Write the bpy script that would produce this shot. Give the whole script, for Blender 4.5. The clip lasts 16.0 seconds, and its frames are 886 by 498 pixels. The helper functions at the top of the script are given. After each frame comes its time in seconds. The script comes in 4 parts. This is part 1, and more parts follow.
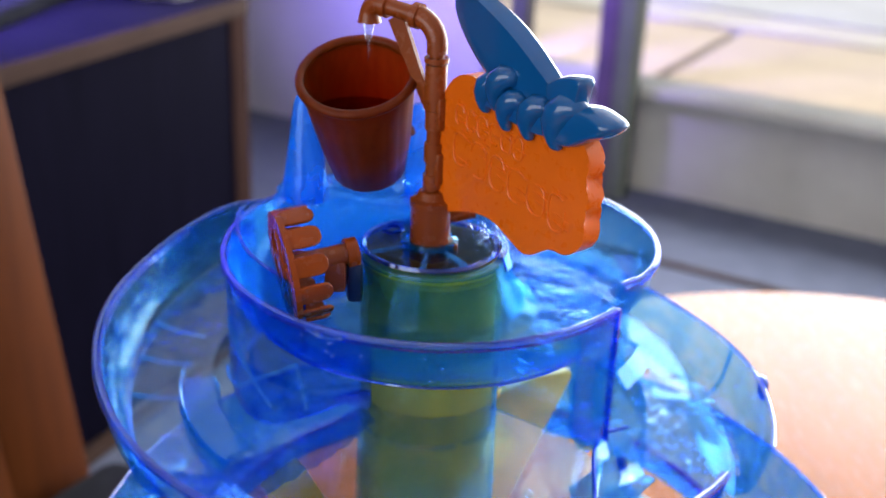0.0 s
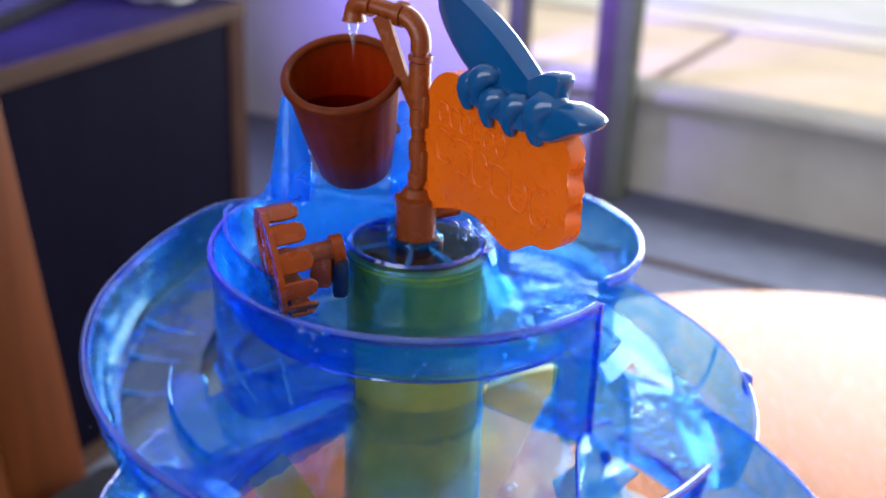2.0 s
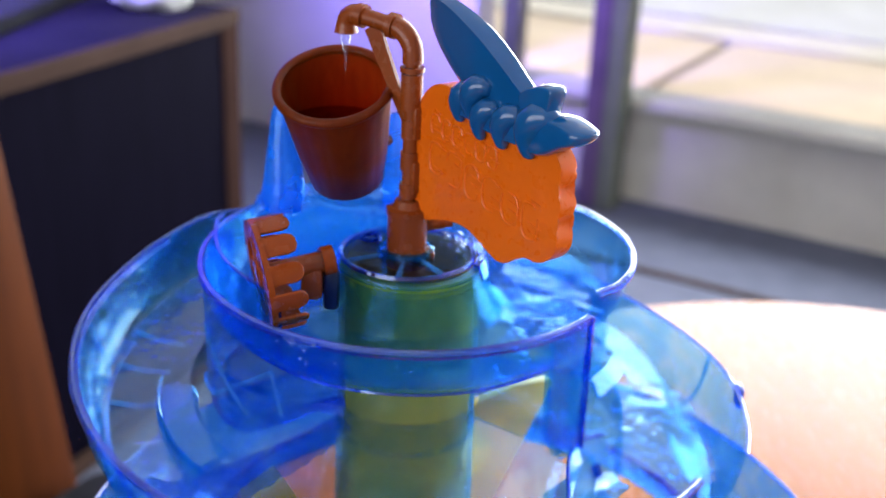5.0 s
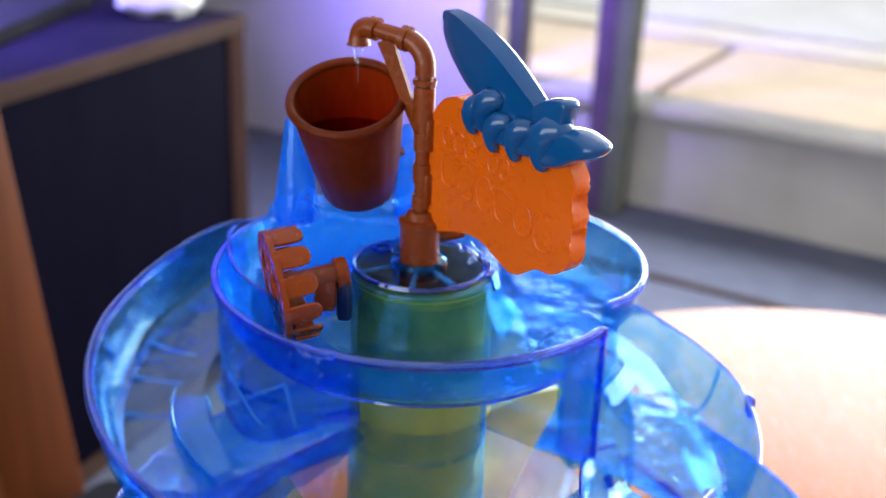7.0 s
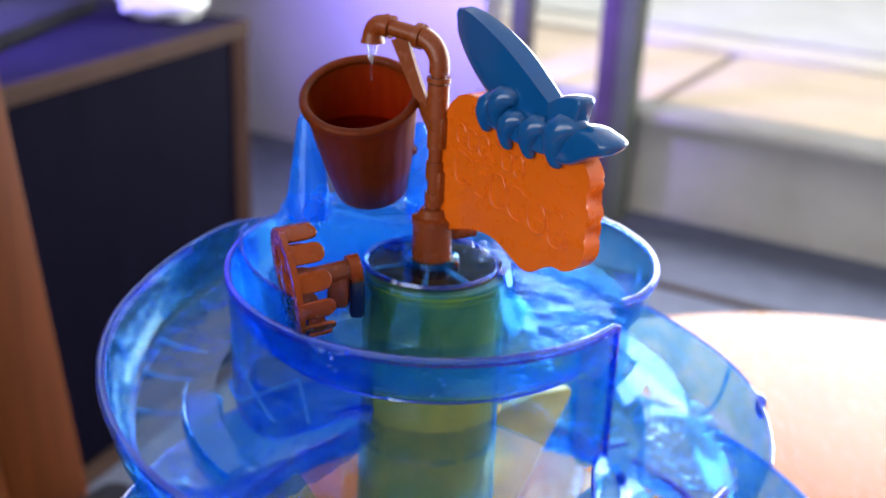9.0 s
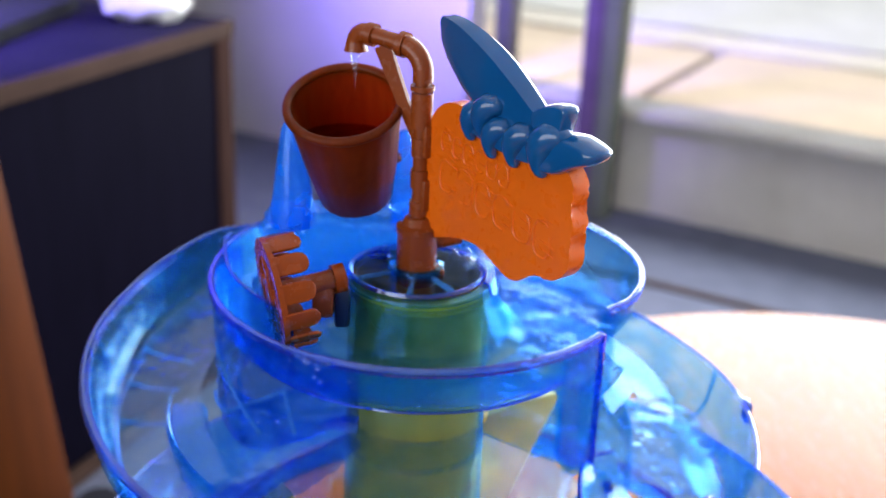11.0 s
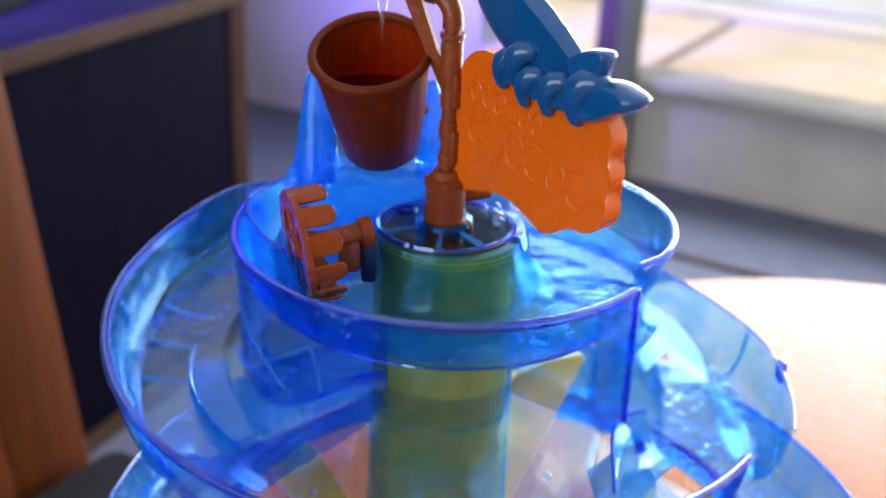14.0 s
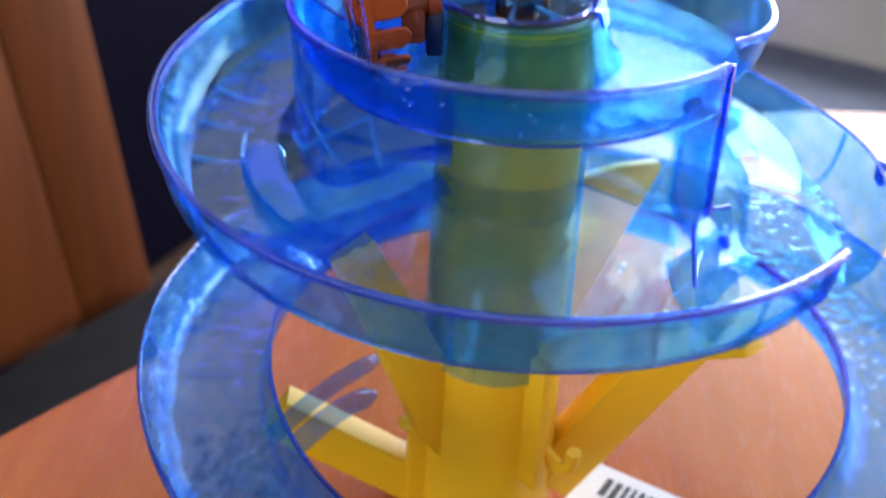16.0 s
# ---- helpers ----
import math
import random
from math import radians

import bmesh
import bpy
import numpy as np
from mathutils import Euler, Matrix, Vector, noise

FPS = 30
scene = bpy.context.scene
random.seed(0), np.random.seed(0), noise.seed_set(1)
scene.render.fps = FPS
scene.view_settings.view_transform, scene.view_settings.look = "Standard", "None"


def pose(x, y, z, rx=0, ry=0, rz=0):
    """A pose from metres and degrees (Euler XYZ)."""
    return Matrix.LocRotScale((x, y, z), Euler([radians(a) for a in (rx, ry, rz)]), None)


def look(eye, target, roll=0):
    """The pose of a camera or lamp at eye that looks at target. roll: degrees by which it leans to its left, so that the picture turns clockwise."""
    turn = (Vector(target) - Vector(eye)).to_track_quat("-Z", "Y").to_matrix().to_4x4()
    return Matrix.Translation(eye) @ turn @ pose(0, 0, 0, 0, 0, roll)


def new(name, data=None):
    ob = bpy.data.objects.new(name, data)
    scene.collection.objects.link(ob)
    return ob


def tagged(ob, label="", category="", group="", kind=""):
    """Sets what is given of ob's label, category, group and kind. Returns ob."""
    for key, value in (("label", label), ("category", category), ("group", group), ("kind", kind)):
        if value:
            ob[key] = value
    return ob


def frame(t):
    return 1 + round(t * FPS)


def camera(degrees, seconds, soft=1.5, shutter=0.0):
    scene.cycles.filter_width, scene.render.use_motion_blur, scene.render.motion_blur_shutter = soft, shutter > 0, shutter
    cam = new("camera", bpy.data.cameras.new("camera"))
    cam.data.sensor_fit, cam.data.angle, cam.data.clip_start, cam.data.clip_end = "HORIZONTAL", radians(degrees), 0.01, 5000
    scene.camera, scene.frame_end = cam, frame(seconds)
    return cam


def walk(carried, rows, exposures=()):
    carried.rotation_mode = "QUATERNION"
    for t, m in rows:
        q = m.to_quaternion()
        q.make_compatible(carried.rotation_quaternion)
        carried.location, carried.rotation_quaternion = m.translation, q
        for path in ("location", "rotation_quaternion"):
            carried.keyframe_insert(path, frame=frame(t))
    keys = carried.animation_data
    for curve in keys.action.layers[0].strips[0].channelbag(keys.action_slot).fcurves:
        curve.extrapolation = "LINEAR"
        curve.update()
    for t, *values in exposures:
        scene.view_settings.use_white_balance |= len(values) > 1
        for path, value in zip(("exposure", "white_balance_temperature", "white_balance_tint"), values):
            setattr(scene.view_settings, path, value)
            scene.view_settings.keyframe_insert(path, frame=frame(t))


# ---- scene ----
RIM = 0.98          # height of the top tray's rim over the room's floor
cam = camera(43.64, 16.0, shutter=0.5)
cam.data.dof.use_dof = True
cam.data.dof.focus_distance = 0.41
cam.data.dof.aperture_fstop = 8.5
PATH = [
    (0.0, 0.0000, -0.4460, 0.1911, 66.72, -2.27, 0.45),
    (0.5, 0.0024, -0.4465, 0.1865, 66.60, -2.13, 0.42),
    (1.0, 0.0046, -0.4457, 0.1876, 66.31, -2.05, 0.51),
    (1.5, 0.0045, -0.4496, 0.1896, 66.74, -2.18, 0.52),
    (2.0, 0.0070, -0.4508, 0.1904, 66.87, -2.06, 0.42),
    (2.5, 0.0052, -0.4498, 0.1914, 67.17, -2.17, 0.49),
    (3.0, 0.0054, -0.4483, 0.1919, 67.12, -2.06, 0.42),
    (3.5, 0.0072, -0.4483, 0.1904, 67.19, -2.16, 0.53),
    (4.0, 0.0081, -0.4482, 0.1895, 67.15, -2.22, 0.31),
    (6.5, 0.0057, -0.4503, 0.1950, 67.56, -2.45, 0.20),
    (7.0, 0.0042, -0.4498, 0.1950, 67.50, -2.23, 0.37),
    (7.5, 0.0035, -0.4512, 0.1960, 67.90, -2.30, 0.39),
    (8.0, 0.0057, -0.4518, 0.1959, 68.03, -2.15, 0.31),
    (8.5, 0.0048, -0.4534, 0.1956, 68.22, -2.19, 0.32),
    (9.0, -0.0011, -0.4520, 0.1911, 67.88, -2.47, 0.46),
    (11.5, -0.0008, -0.4474, 0.1958, 67.69, -2.32, -0.48),
    (12.0, -0.0021, -0.4458, 0.1960, 67.56, -2.22, -0.45),
    (12.5, -0.0026, -0.4459, 0.1963, 67.67, -2.19, -0.36),
    (13.0, -0.0029, -0.4463, 0.1938, 67.69, -2.16, -0.17),
    (13.5, -0.0047, -0.4446, 0.1905, 67.26, -2.33, 0.06),
    (14.0, -0.0081, -0.4403, 0.1830, 66.29, -2.37, 0.22),
    (14.5, -0.0156, -0.4310, 0.1761, 64.73, -2.28, 1.16),
    (15.0, -0.0246, -0.4235, 0.1650, 63.89, -2.24, 2.57),
    (15.5, -0.0201, -0.4209, 0.1509, 61.91, -1.59, 3.18),
    (16.0, -0.0085, -0.4234, 0.1401, 58.88, -2.21, 3.79),
]
walk(cam, [(t, pose(x, y, z + RIM, rx, ry, rz)) for t, x, y, z, rx, ry, rz in PATH], [(0.0, 0.22), (1.0, 0.32), (13.0, 0.34), (14.5, 0.32), (16.0, 0.34)])

# ---- light ----
scene.cycles.transparent_max_bounces = 40
world = bpy.data.worlds.new("daylight")
scene.world = world
world.use_nodes = True
wn = world.node_tree
sky = wn.nodes.new("ShaderNodeTexSky")
sky.sky_type, sky.sun_disc = "NISHITA", False
sky.sun_elevation, sky.sun_rotation = radians(48), radians(60)
wn.links.new(sky.outputs[0], wn.nodes["Background"].inputs[0])
wn.nodes["Background"].inputs[1].default_value = 0.12

A = Vector((0.5, 0.866, 0))     # room axis towards the window wall
B = Vector((0.866, -0.5, 0))    # room axis towards the right


def room(al, be, z):
    """A place in the room's own axes, z over the tray's rim plane."""
    v = A * al + B * be
    return Vector((v.x, v.y, z + RIM))


def lamp(name, kind, m, power, colour, **more):
    data = bpy.data.lights.new(name, kind)
    data.energy, data.color = power, colour
    for key, value in more.items():
        if key == "size":
            data.size = value
        elif key == "size_y":
            data.shape, data.size_y = "RECTANGLE", value
        elif key == "spread":
            data.spread = value
        elif key == "angle":
            data.angle = value
    ob = new(name, data)
    ob.matrix_world = m
    return ob


lamp("sun", "SUN", look((0, 0, 3), Vector((0, 0, 3)) + B * -0.12 - A * 0.25 - Vector((0, 0, 1.0))), 2.6, (1, 0.93, 0.82), angle=radians(0.5))
lamp("window_light", "AREA", look(room(2.60, 0.6, 0.30), room(-1.0, 0.6, 0.30)), 170, (0.93, 0.97, 1.0), size=3.6, size_y=1.85)
lamp("rear_window_light", "AREA", look(room(-2.35, -0.5, 0.45), room(0.2, 0, 0)), 23, (0.95, 0.97, 1.0), size=2.2, size_y=1.3)
lamp("violet_lamp", "AREA", look(room(1.75, -1.45, 0.20), room(2.7, -1.47, -0.12)), 16, (0.28, 0.21, 1.0), size=0.2, spread=radians(84))
lamp("violet_lamp", "AREA", look(room(0.75, -1.45, 0.35), room(0.9, -1.4, -0.236)), 9, (0.18, 0.12, 1.0), size=0.4, spread=radians(90))
lamp("violet_lamp", "AREA", look(room(0.75, -1.35, 0.42), room(0.4, -0.6, -0.3)), 4, (0.18, 0.12, 1.0), size=0.8)

# ---- materials ----


def mat(name):
    m = bpy.data.materials.new(name)
    m.use_nodes = True
    n = m.node_tree
    return m, n, n.nodes["Principled BSDF"]


def node(n, kind, **inputs):
    k = n.nodes.new(kind)
    for key, value in inputs.items():
        k.inputs[key.replace("_", " ")].default_value = value
    return k


def surface(name, colour, second, rough=0.5, scale=20.0, metal=0.0, bump=0.1, fine=200.0, stretch=(1, 1, 1), coat=0.0, dist=0.0005, spec=0.5, turn=0.0):
    """Colour varied at two scales, with fine relief."""
    m, n, b = mat(name)
    at = node(n, "ShaderNodeTexCoord")
    mp = node(n, "ShaderNodeMapping", Scale=stretch, Rotation=(0, 0, radians(turn)))
    n.links.new(at.outputs["Object"], mp.inputs["Vector"])
    big = node(n, "ShaderNodeTexNoise", Scale=scale, Detail=6.0, Roughness=0.6)
    small = node(n, "ShaderNodeTexNoise", Scale=fine, Detail=3.0)
    n.links.new(mp.outputs[0], big.inputs["Vector"])
    n.links.new(mp.outputs[0], small.inputs["Vector"])
    ramp = node(n, "ShaderNodeValToRGB")
    ramp.color_ramp.elements[0].position, ramp.color_ramp.elements[1].position = 0.3, 0.7
    ramp.color_ramp.elements[0].color, ramp.color_ramp.elements[1].color = (*colour, 1), (*second, 1)
    n.links.new(big.outputs[0], ramp.inputs[0])
    n.links.new(ramp.outputs[0], b.inputs["Base Color"])
    mr = node(n, "ShaderNodeMapRange", To_Min=max(rough - 0.08, 0.02), To_Max=rough + 0.1)
    n.links.new(small.outputs[0], mr.inputs[0])
    n.links.new(mr.outputs[0], b.inputs["Roughness"])
    bp = node(n, "ShaderNodeBump", Strength=bump, Distance=dist)
    n.links.new(small.outputs[0], bp.inputs["Height"])
    n.links.new(bp.outputs[0], b.inputs["Normal"])
    b.inputs["Metallic"].default_value = metal
    b.inputs["Coat Weight"].default_value = coat
    b.inputs["Specular IOR Level"].default_value = spec
    return m


def clear_plastic(name, tint, body, milk, rough=0.06, bump=0.15, wave=60.0, dist=0.002, gloss=0.65, least=0.022, sheen=(0.5, 0.78, 1)):
    """Tinted see-through plastic: light passes tinted, a part scatters in the body, and the skin is glossy."""
    m, n, b = mat(name)
    n.nodes.remove(b)
    out = n.nodes["Material Output"]
    at = node(n, "ShaderNodeTexCoord")
    no = node(n, "ShaderNodeTexNoise", Scale=wave, Detail=2.0)
    n.links.new(at.outputs["Object"], no.inputs["Vector"])
    bp = node(n, "ShaderNodeBump", Strength=bump, Distance=dist)
    n.links.new(no.outputs[0], bp.inputs["Height"])
    clear = node(n, "ShaderNodeBsdfTransparent", Color=(*tint, 1))
    cloud = node(n, "ShaderNodeTexNoise", Scale=wave * 0.7, Detail=3.0, Distortion=1.5)
    n.links.new(at.outputs["Object"], cloud.inputs["Vector"])
    shade = node(n, "ShaderNodeValToRGB")
    shade.color_ramp.elements[0].position, shade.color_ramp.elements[1].position = 0.35, 0.62
    shade.color_ramp.elements[0].color = (tint[0] * 0.84, tint[1] * 0.91, tint[2] * 0.98, 1)
    shade.color_ramp.elements[1].color = (*[1 - (1 - c) * 0.8 for c in tint], 1)
    n.links.new(cloud.outputs[0], shade.inputs[0])
    n.links.new(shade.outputs[0], clear.inputs["Color"])
    dif = node(n, "ShaderNodeBsdfDiffuse", Color=(*body, 1))
    tra = node(n, "ShaderNodeBsdfTranslucent", Color=(*body, 1))
    glo = node(n, "ShaderNodeBsdfGlossy", Color=(*sheen, 1), Roughness=rough)
    half = node(n, "ShaderNodeMixShader", Fac=0.5)
    n.links.new(dif.outputs[0], half.inputs[1])
    n.links.new(tra.outputs[0], half.inputs[2])
    mix = node(n, "ShaderNodeMixShader")
    streak = node(n, "ShaderNodeMapRange", To_Min=milk * 0.5, To_Max=milk * 1.5)
    n.links.new(no.outputs[0], streak.inputs[0])
    n.links.new(streak.outputs[0], mix.inputs[0])
    n.links.new(clear.outputs[0], mix.inputs[1])
    n.links.new(half.outputs[0], mix.inputs[2])
    face = node(n, "ShaderNodeLayerWeight", Blend=0.5)
    n.links.new(bp.outputs[0], face.inputs["Normal"])
    steep = node(n, "ShaderNodeMath")
    steep.operation = "POWER"
    steep.inputs[1].default_value = 4.0
    n.links.new(face.outputs["Facing"], steep.inputs[0])
    fre = node(n, "ShaderNodeMapRange", To_Min=least, To_Max=gloss)
    n.links.new(steep.outputs[0], fre.inputs[0])
    n.links.new(bp.outputs[0], glo.inputs["Normal"])
    skin = node(n, "ShaderNodeMixShader")
    n.links.new(fre.outputs[0], skin.inputs[0])
    n.links.new(mix.outputs[0], skin.inputs[1])
    n.links.new(glo.outputs[0], skin.inputs[2])
    n.links.new(skin.outputs[0], out.inputs[0])
    return m


def glow(name, colour, strength):
    m, n, b = mat(name)
    b.inputs["Base Color"].default_value = (*colour, 1)
    b.inputs["Emission Color"].default_value = (*colour, 1)
    b.inputs["Emission Strength"].default_value = strength
    return m


BLUE = clear_plastic("clear_blue_plastic", (0.52, 0.84, 0.998), (0.002, 0.38, 1.0), 0.06, rough=0.03, gloss=0.55, least=0.035)
BLUE_SLIDE = clear_plastic("pale_clear_blue_plastic", (0.50, 0.82, 0.998), (0.003, 0.34, 1.0), 0.045, rough=0.03, gloss=0.35, least=0.035)
BLUE_DEEP = clear_plastic("deep_clear_blue_plastic", (0.42, 0.76, 0.998), (0.003, 0.32, 1.0), 0.11, bump=0.8, wave=70.0, gloss=0.35, least=0.05)
RIM_LIGHT = clear_plastic("polished_blue_rim", (0.36, 0.54, 0.96), (0.10, 0.32, 1.0), 0.10, rough=0.12, gloss=0.7, least=0.09, sheen=(0.9, 0.93, 1))
STEP_BLUE = clear_plastic("deep_blue_step", (0.66, 0.80, 0.99), (0.01, 0.17, 1.0), 0.10, bump=0.6, wave=70.0, gloss=0.5)
LATTICE = clear_plastic("pale_blue_moulding", (0.62, 0.85, 0.998), (0.12, 0.48, 1.0), 0.30, gloss=0.5)
# Milky body stands in for reflected light on the ledge and scoop.
REFLECT_PALE = clear_plastic("reflection_paled_blue", (0.66, 0.88, 0.998), (0.10, 0.52, 1.0), 0.26, gloss=0.5, least=0.05, sheen=(0.7, 0.9, 1))
UPRIGHT = clear_plastic("bright_blue_upright", (0.42, 0.70, 0.998), (0.006, 0.26, 1.0), 0.35, gloss=0.6, least=0.05)
PANE = clear_plastic("clear_navy_pane", (0.56, 0.70, 0.96), (0.004, 0.12, 0.8), 0.04, least=0.03)
LID = clear_plastic("smoky_blue_lid", (0.50, 0.55, 0.66), (0.02, 0.12, 0.5), 0.02, least=0.05)
FROST = clear_plastic("frosted_blue_plastic", (0.54, 0.80, 0.995), (0.012, 0.32, 1.0), 0.26, bump=0.9, wave=110.0, dist=0.003, gloss=0.6, least=0.06)
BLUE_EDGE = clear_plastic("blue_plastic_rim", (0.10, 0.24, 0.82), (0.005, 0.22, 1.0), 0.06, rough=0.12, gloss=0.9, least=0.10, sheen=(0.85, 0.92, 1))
CHANNEL = clear_plastic("channel_floor_plastic", (0.84, 0.945, 0.99), (0.04, 0.34, 1.0), 0.03, bump=0.25, wave=40.0, gloss=0.35, least=0.025)
BACK = clear_plastic("back_skirt_plastic", (0.66, 0.82, 0.93), (0.03, 0.28, 0.8), 0.07, bump=0.2, wave=30.0, gloss=0.3)
INNER = clear_plastic("inner_plate_plastic", (0.71, 0.88, 0.91), (0.06, 0.30, 0.8), 0.06, bump=0.15, wave=30.0, gloss=0.3, least=0.03)
PALE = clear_plastic("pale_blue_plastic", (0.86, 0.955, 0.985), (0.04, 0.34, 1.0), 0.02, bump=0.12, wave=28.0, least=0.13, sheen=(0.9, 0.95, 1))
CONE = clear_plastic("cone_plastic", (0.66, 0.89, 0.86), (0.01, 0.3, 0.9), 0.012)
SLEEVE = clear_plastic("sleeve_plastic", (0.88, 0.96, 0.92), (0.62, 0.68, 0.30), 0.34, bump=0.05, wave=14.0, gloss=0.5)
SLIDE_WATER = clear_plastic("running_water", (0.84, 0.92, 1.0), (0.03, 0.25, 1.0), 0.05, rough=0.04, bump=0.5, wave=110.0, dist=0.003, gloss=0.45, least=0.05, sheen=(0.9, 0.96, 1))
# Tint darkened to stand for the shade deep inside the bucket.
SHADED_WATER = clear_plastic("shaded_bucket_water", (0.34, 0.28, 0.26), (0.05, 0.02, 0.01), 0.02, rough=0.05, bump=0.1, wave=60.0, dist=0.002, gloss=0.2, sheen=(1, 0.9, 0.85))
WATER = clear_plastic("water", (0.88, 0.95, 1.0), (0.1, 0.4, 0.9), 0.03, rough=0.05, bump=0.12, wave=60.0, dist=0.003, gloss=0.12)
YELLOW = surface("yellow_plastic", (0.80, 0.44, 0.008), (0.86, 0.50, 0.014), 0.45, 8, bump=0.03, spec=0.3)
BROWN = surface("brown_plastic", (0.22, 0.044, 0.007), (0.27, 0.056, 0.009), 0.25, 30, bump=0.05, spec=0.4)
BUCKET = surface("bucket_plastic", (0.19, 0.032, 0.003), (0.10, 0.017, 0.002), 0.34, 40, bump=0.1, stretch=(6, 6, 0.6), spec=0.2)
bn = BUCKET.node_tree
lit = node(bn, "ShaderNodeBsdfTranslucent", Color=(0.75, 0.06, 0.004, 1))
bmix = node(bn, "ShaderNodeMixShader", Fac=0.22)
bn.links.new(bn.nodes["Principled BSDF"].outputs[0], bmix.inputs[1])
bn.links.new(lit.outputs[0], bmix.inputs[2])
bn.links.new(bmix.outputs[0], bn.nodes["Material Output"].inputs[0])
ORANGE = surface("orange_plastic", (0.74, 0.125, 0.003), (0.80, 0.145, 0.004), 0.28, 25, bump=0.04, spec=0.4)
ORNAMENT = surface("blue_paint", (0.004, 0.080, 0.255), (0.005, 0.094, 0.290), 0.09, 25, bump=0.015, coat=0.35)
WOOD = surface("table_wood", (0.40, 0.100, 0.015), (0.50, 0.142, 0.025), 0.25, 3.0, bump=0.05, fine=40, stretch=(14, 1.2, 1), coat=0.0, spec=0.32, turn=35)
CHAIR_WOOD = surface("chair_wood", (0.070, 0.016, 0.003), (0.115, 0.029, 0.005), 0.6, 4.0, bump=0.1, fine=60, stretch=(10, 10, 0.8), spec=0.12)
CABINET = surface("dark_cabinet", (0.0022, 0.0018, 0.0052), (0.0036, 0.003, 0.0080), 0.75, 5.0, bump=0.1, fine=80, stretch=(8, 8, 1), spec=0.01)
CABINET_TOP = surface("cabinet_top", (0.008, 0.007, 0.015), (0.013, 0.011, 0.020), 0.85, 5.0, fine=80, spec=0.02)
WEST = surface("mauve_wall_paint", (0.050, 0.043, 0.052), (0.065, 0.055, 0.066), 0.9, 3.0, bump=0.1, spec=0.1)
PANEL_WOOD = surface("panel_wood", (0.024, 0.012, 0.010), (0.034, 0.017, 0.014), 0.9, 6.0, fine=60, stretch=(10, 10, 1), spec=0.02)
CABINET_EDGE = surface("cabinet_edge_wood", (0.030, 0.017, 0.013), (0.045, 0.026, 0.020), 0.8, 8.0, spec=0.05)
CUSHION = surface("dark_fabric", (0.010, 0.010, 0.013), (0.016, 0.016, 0.019), 0.95, 30, bump=0.4, fine=700, spec=0.1)
CARPET = surface("dark_carpet", (0.066, 0.074, 0.108), (0.088, 0.096, 0.138), 0.95, 12, bump=0.5, fine=500)
PLASTER = surface("plaster", (0.46, 0.43, 0.46), (0.54, 0.50, 0.53), 0.8, 3.0, bump=0.1)
CEILING = surface("ceiling_paint", (0.76, 0.75, 0.73), (0.8, 0.79, 0.77), 0.9, 3.0)
FRAME_DARK = surface("dark_aluminium", (0.10, 0.10, 0.09), (0.14, 0.14, 0.12), 0.4, 10.0, metal=0.4)
FRAME_GREEN = surface("weathered_aluminium", (0.15, 0.165, 0.125), (0.20, 0.21, 0.16), 0.85, 10.0, spec=0.05)
POLE_PAINT = surface("violet_brown_paint", (0.12, 0.075, 0.14), (0.16, 0.10, 0.18), 0.7, 10.0, spec=0.15)
STONE = surface("sandy_paving", (0.52, 0.43, 0.32), (0.64, 0.54, 0.41), 0.8, 3.0, bump=0.3, fine=90)
KERB = surface("grey_step", (0.56, 0.53, 0.45), (0.66, 0.63, 0.54), 0.8, 5.0, bump=0.3, fine=90)
GROUND = surface("grey_paving", (0.15, 0.16, 0.18), (0.20, 0.21, 0.23), 0.8, 2.0, bump=0.3, fine=60)
GRAVEL = surface("pale_gravel", (0.50, 0.51, 0.47), (0.60, 0.61, 0.57), 0.9, 4.0, bump=0.4, fine=60)
PAPER = surface("paper", (0.78, 0.78, 0.76), (0.84, 0.84, 0.82), 0.7, 30)
# Near-black navy puts the shade under the hub into the bearing's colour.
SHADED_BLUE = surface("shaded_blue_plastic", (0.004, 0.010, 0.045), (0.006, 0.016, 0.065), 0.3, 30)
INK = surface("black_ink", (0.015, 0.015, 0.018), (0.03, 0.03, 0.03), 0.6, 30)
SCREEN = glow("lit_screen", (0.62, 0.62, 1.0), 1.6)
DROP = clear_plastic("water_drop", (0.95, 0.98, 1.0), (0.3, 0.6, 1.0), 0.02, rough=0.03, bump=0.0, gloss=0.9, least=0.05, sheen=(1, 1, 1))

# ---- building helpers ----


def thing(name, at, label, category, group="", kind=""):
    """An Empty at the thing's base, in tray-rim coordinates."""
    ob = new(name)
    ob.empty_display_size = 0.01
    ob.location = (at[0], at[1], at[2] + RIM)
    return tagged(ob, label, category, group, kind)


def finish(bm, name, material, smooth=True, angle=40):
    bmesh.ops.recalc_face_normals(bm, faces=bm.faces[:])
    me = bpy.data.meshes.new(name)
    if smooth:
        for f in bm.faces:
            f.smooth = True
        for e in bm.edges:
            if len(e.link_faces) == 2 and e.calc_face_angle(0) > radians(angle):
                e.smooth = False
    bm.to_mesh(me)
    bm.free()
    me.materials.append(material)
    return me


def part(name, bm, material, parent, label="", smooth=True, angle=40):
    """Links a bmesh in tray-rim coordinates as one mesh under a thing or a part."""
    base, up = Vector((0, 0, 0)), parent
    while up is not None:
        base = base + up.location
        up = up.parent
    bmesh.ops.translate(bm, verts=bm.verts[:], vec=Vector((0, 0, RIM)) - base)
    ob = new(name, finish(bm, name, material, smooth, angle))
    ob.parent = parent
    if label:
        tagged(ob, label)
    return ob


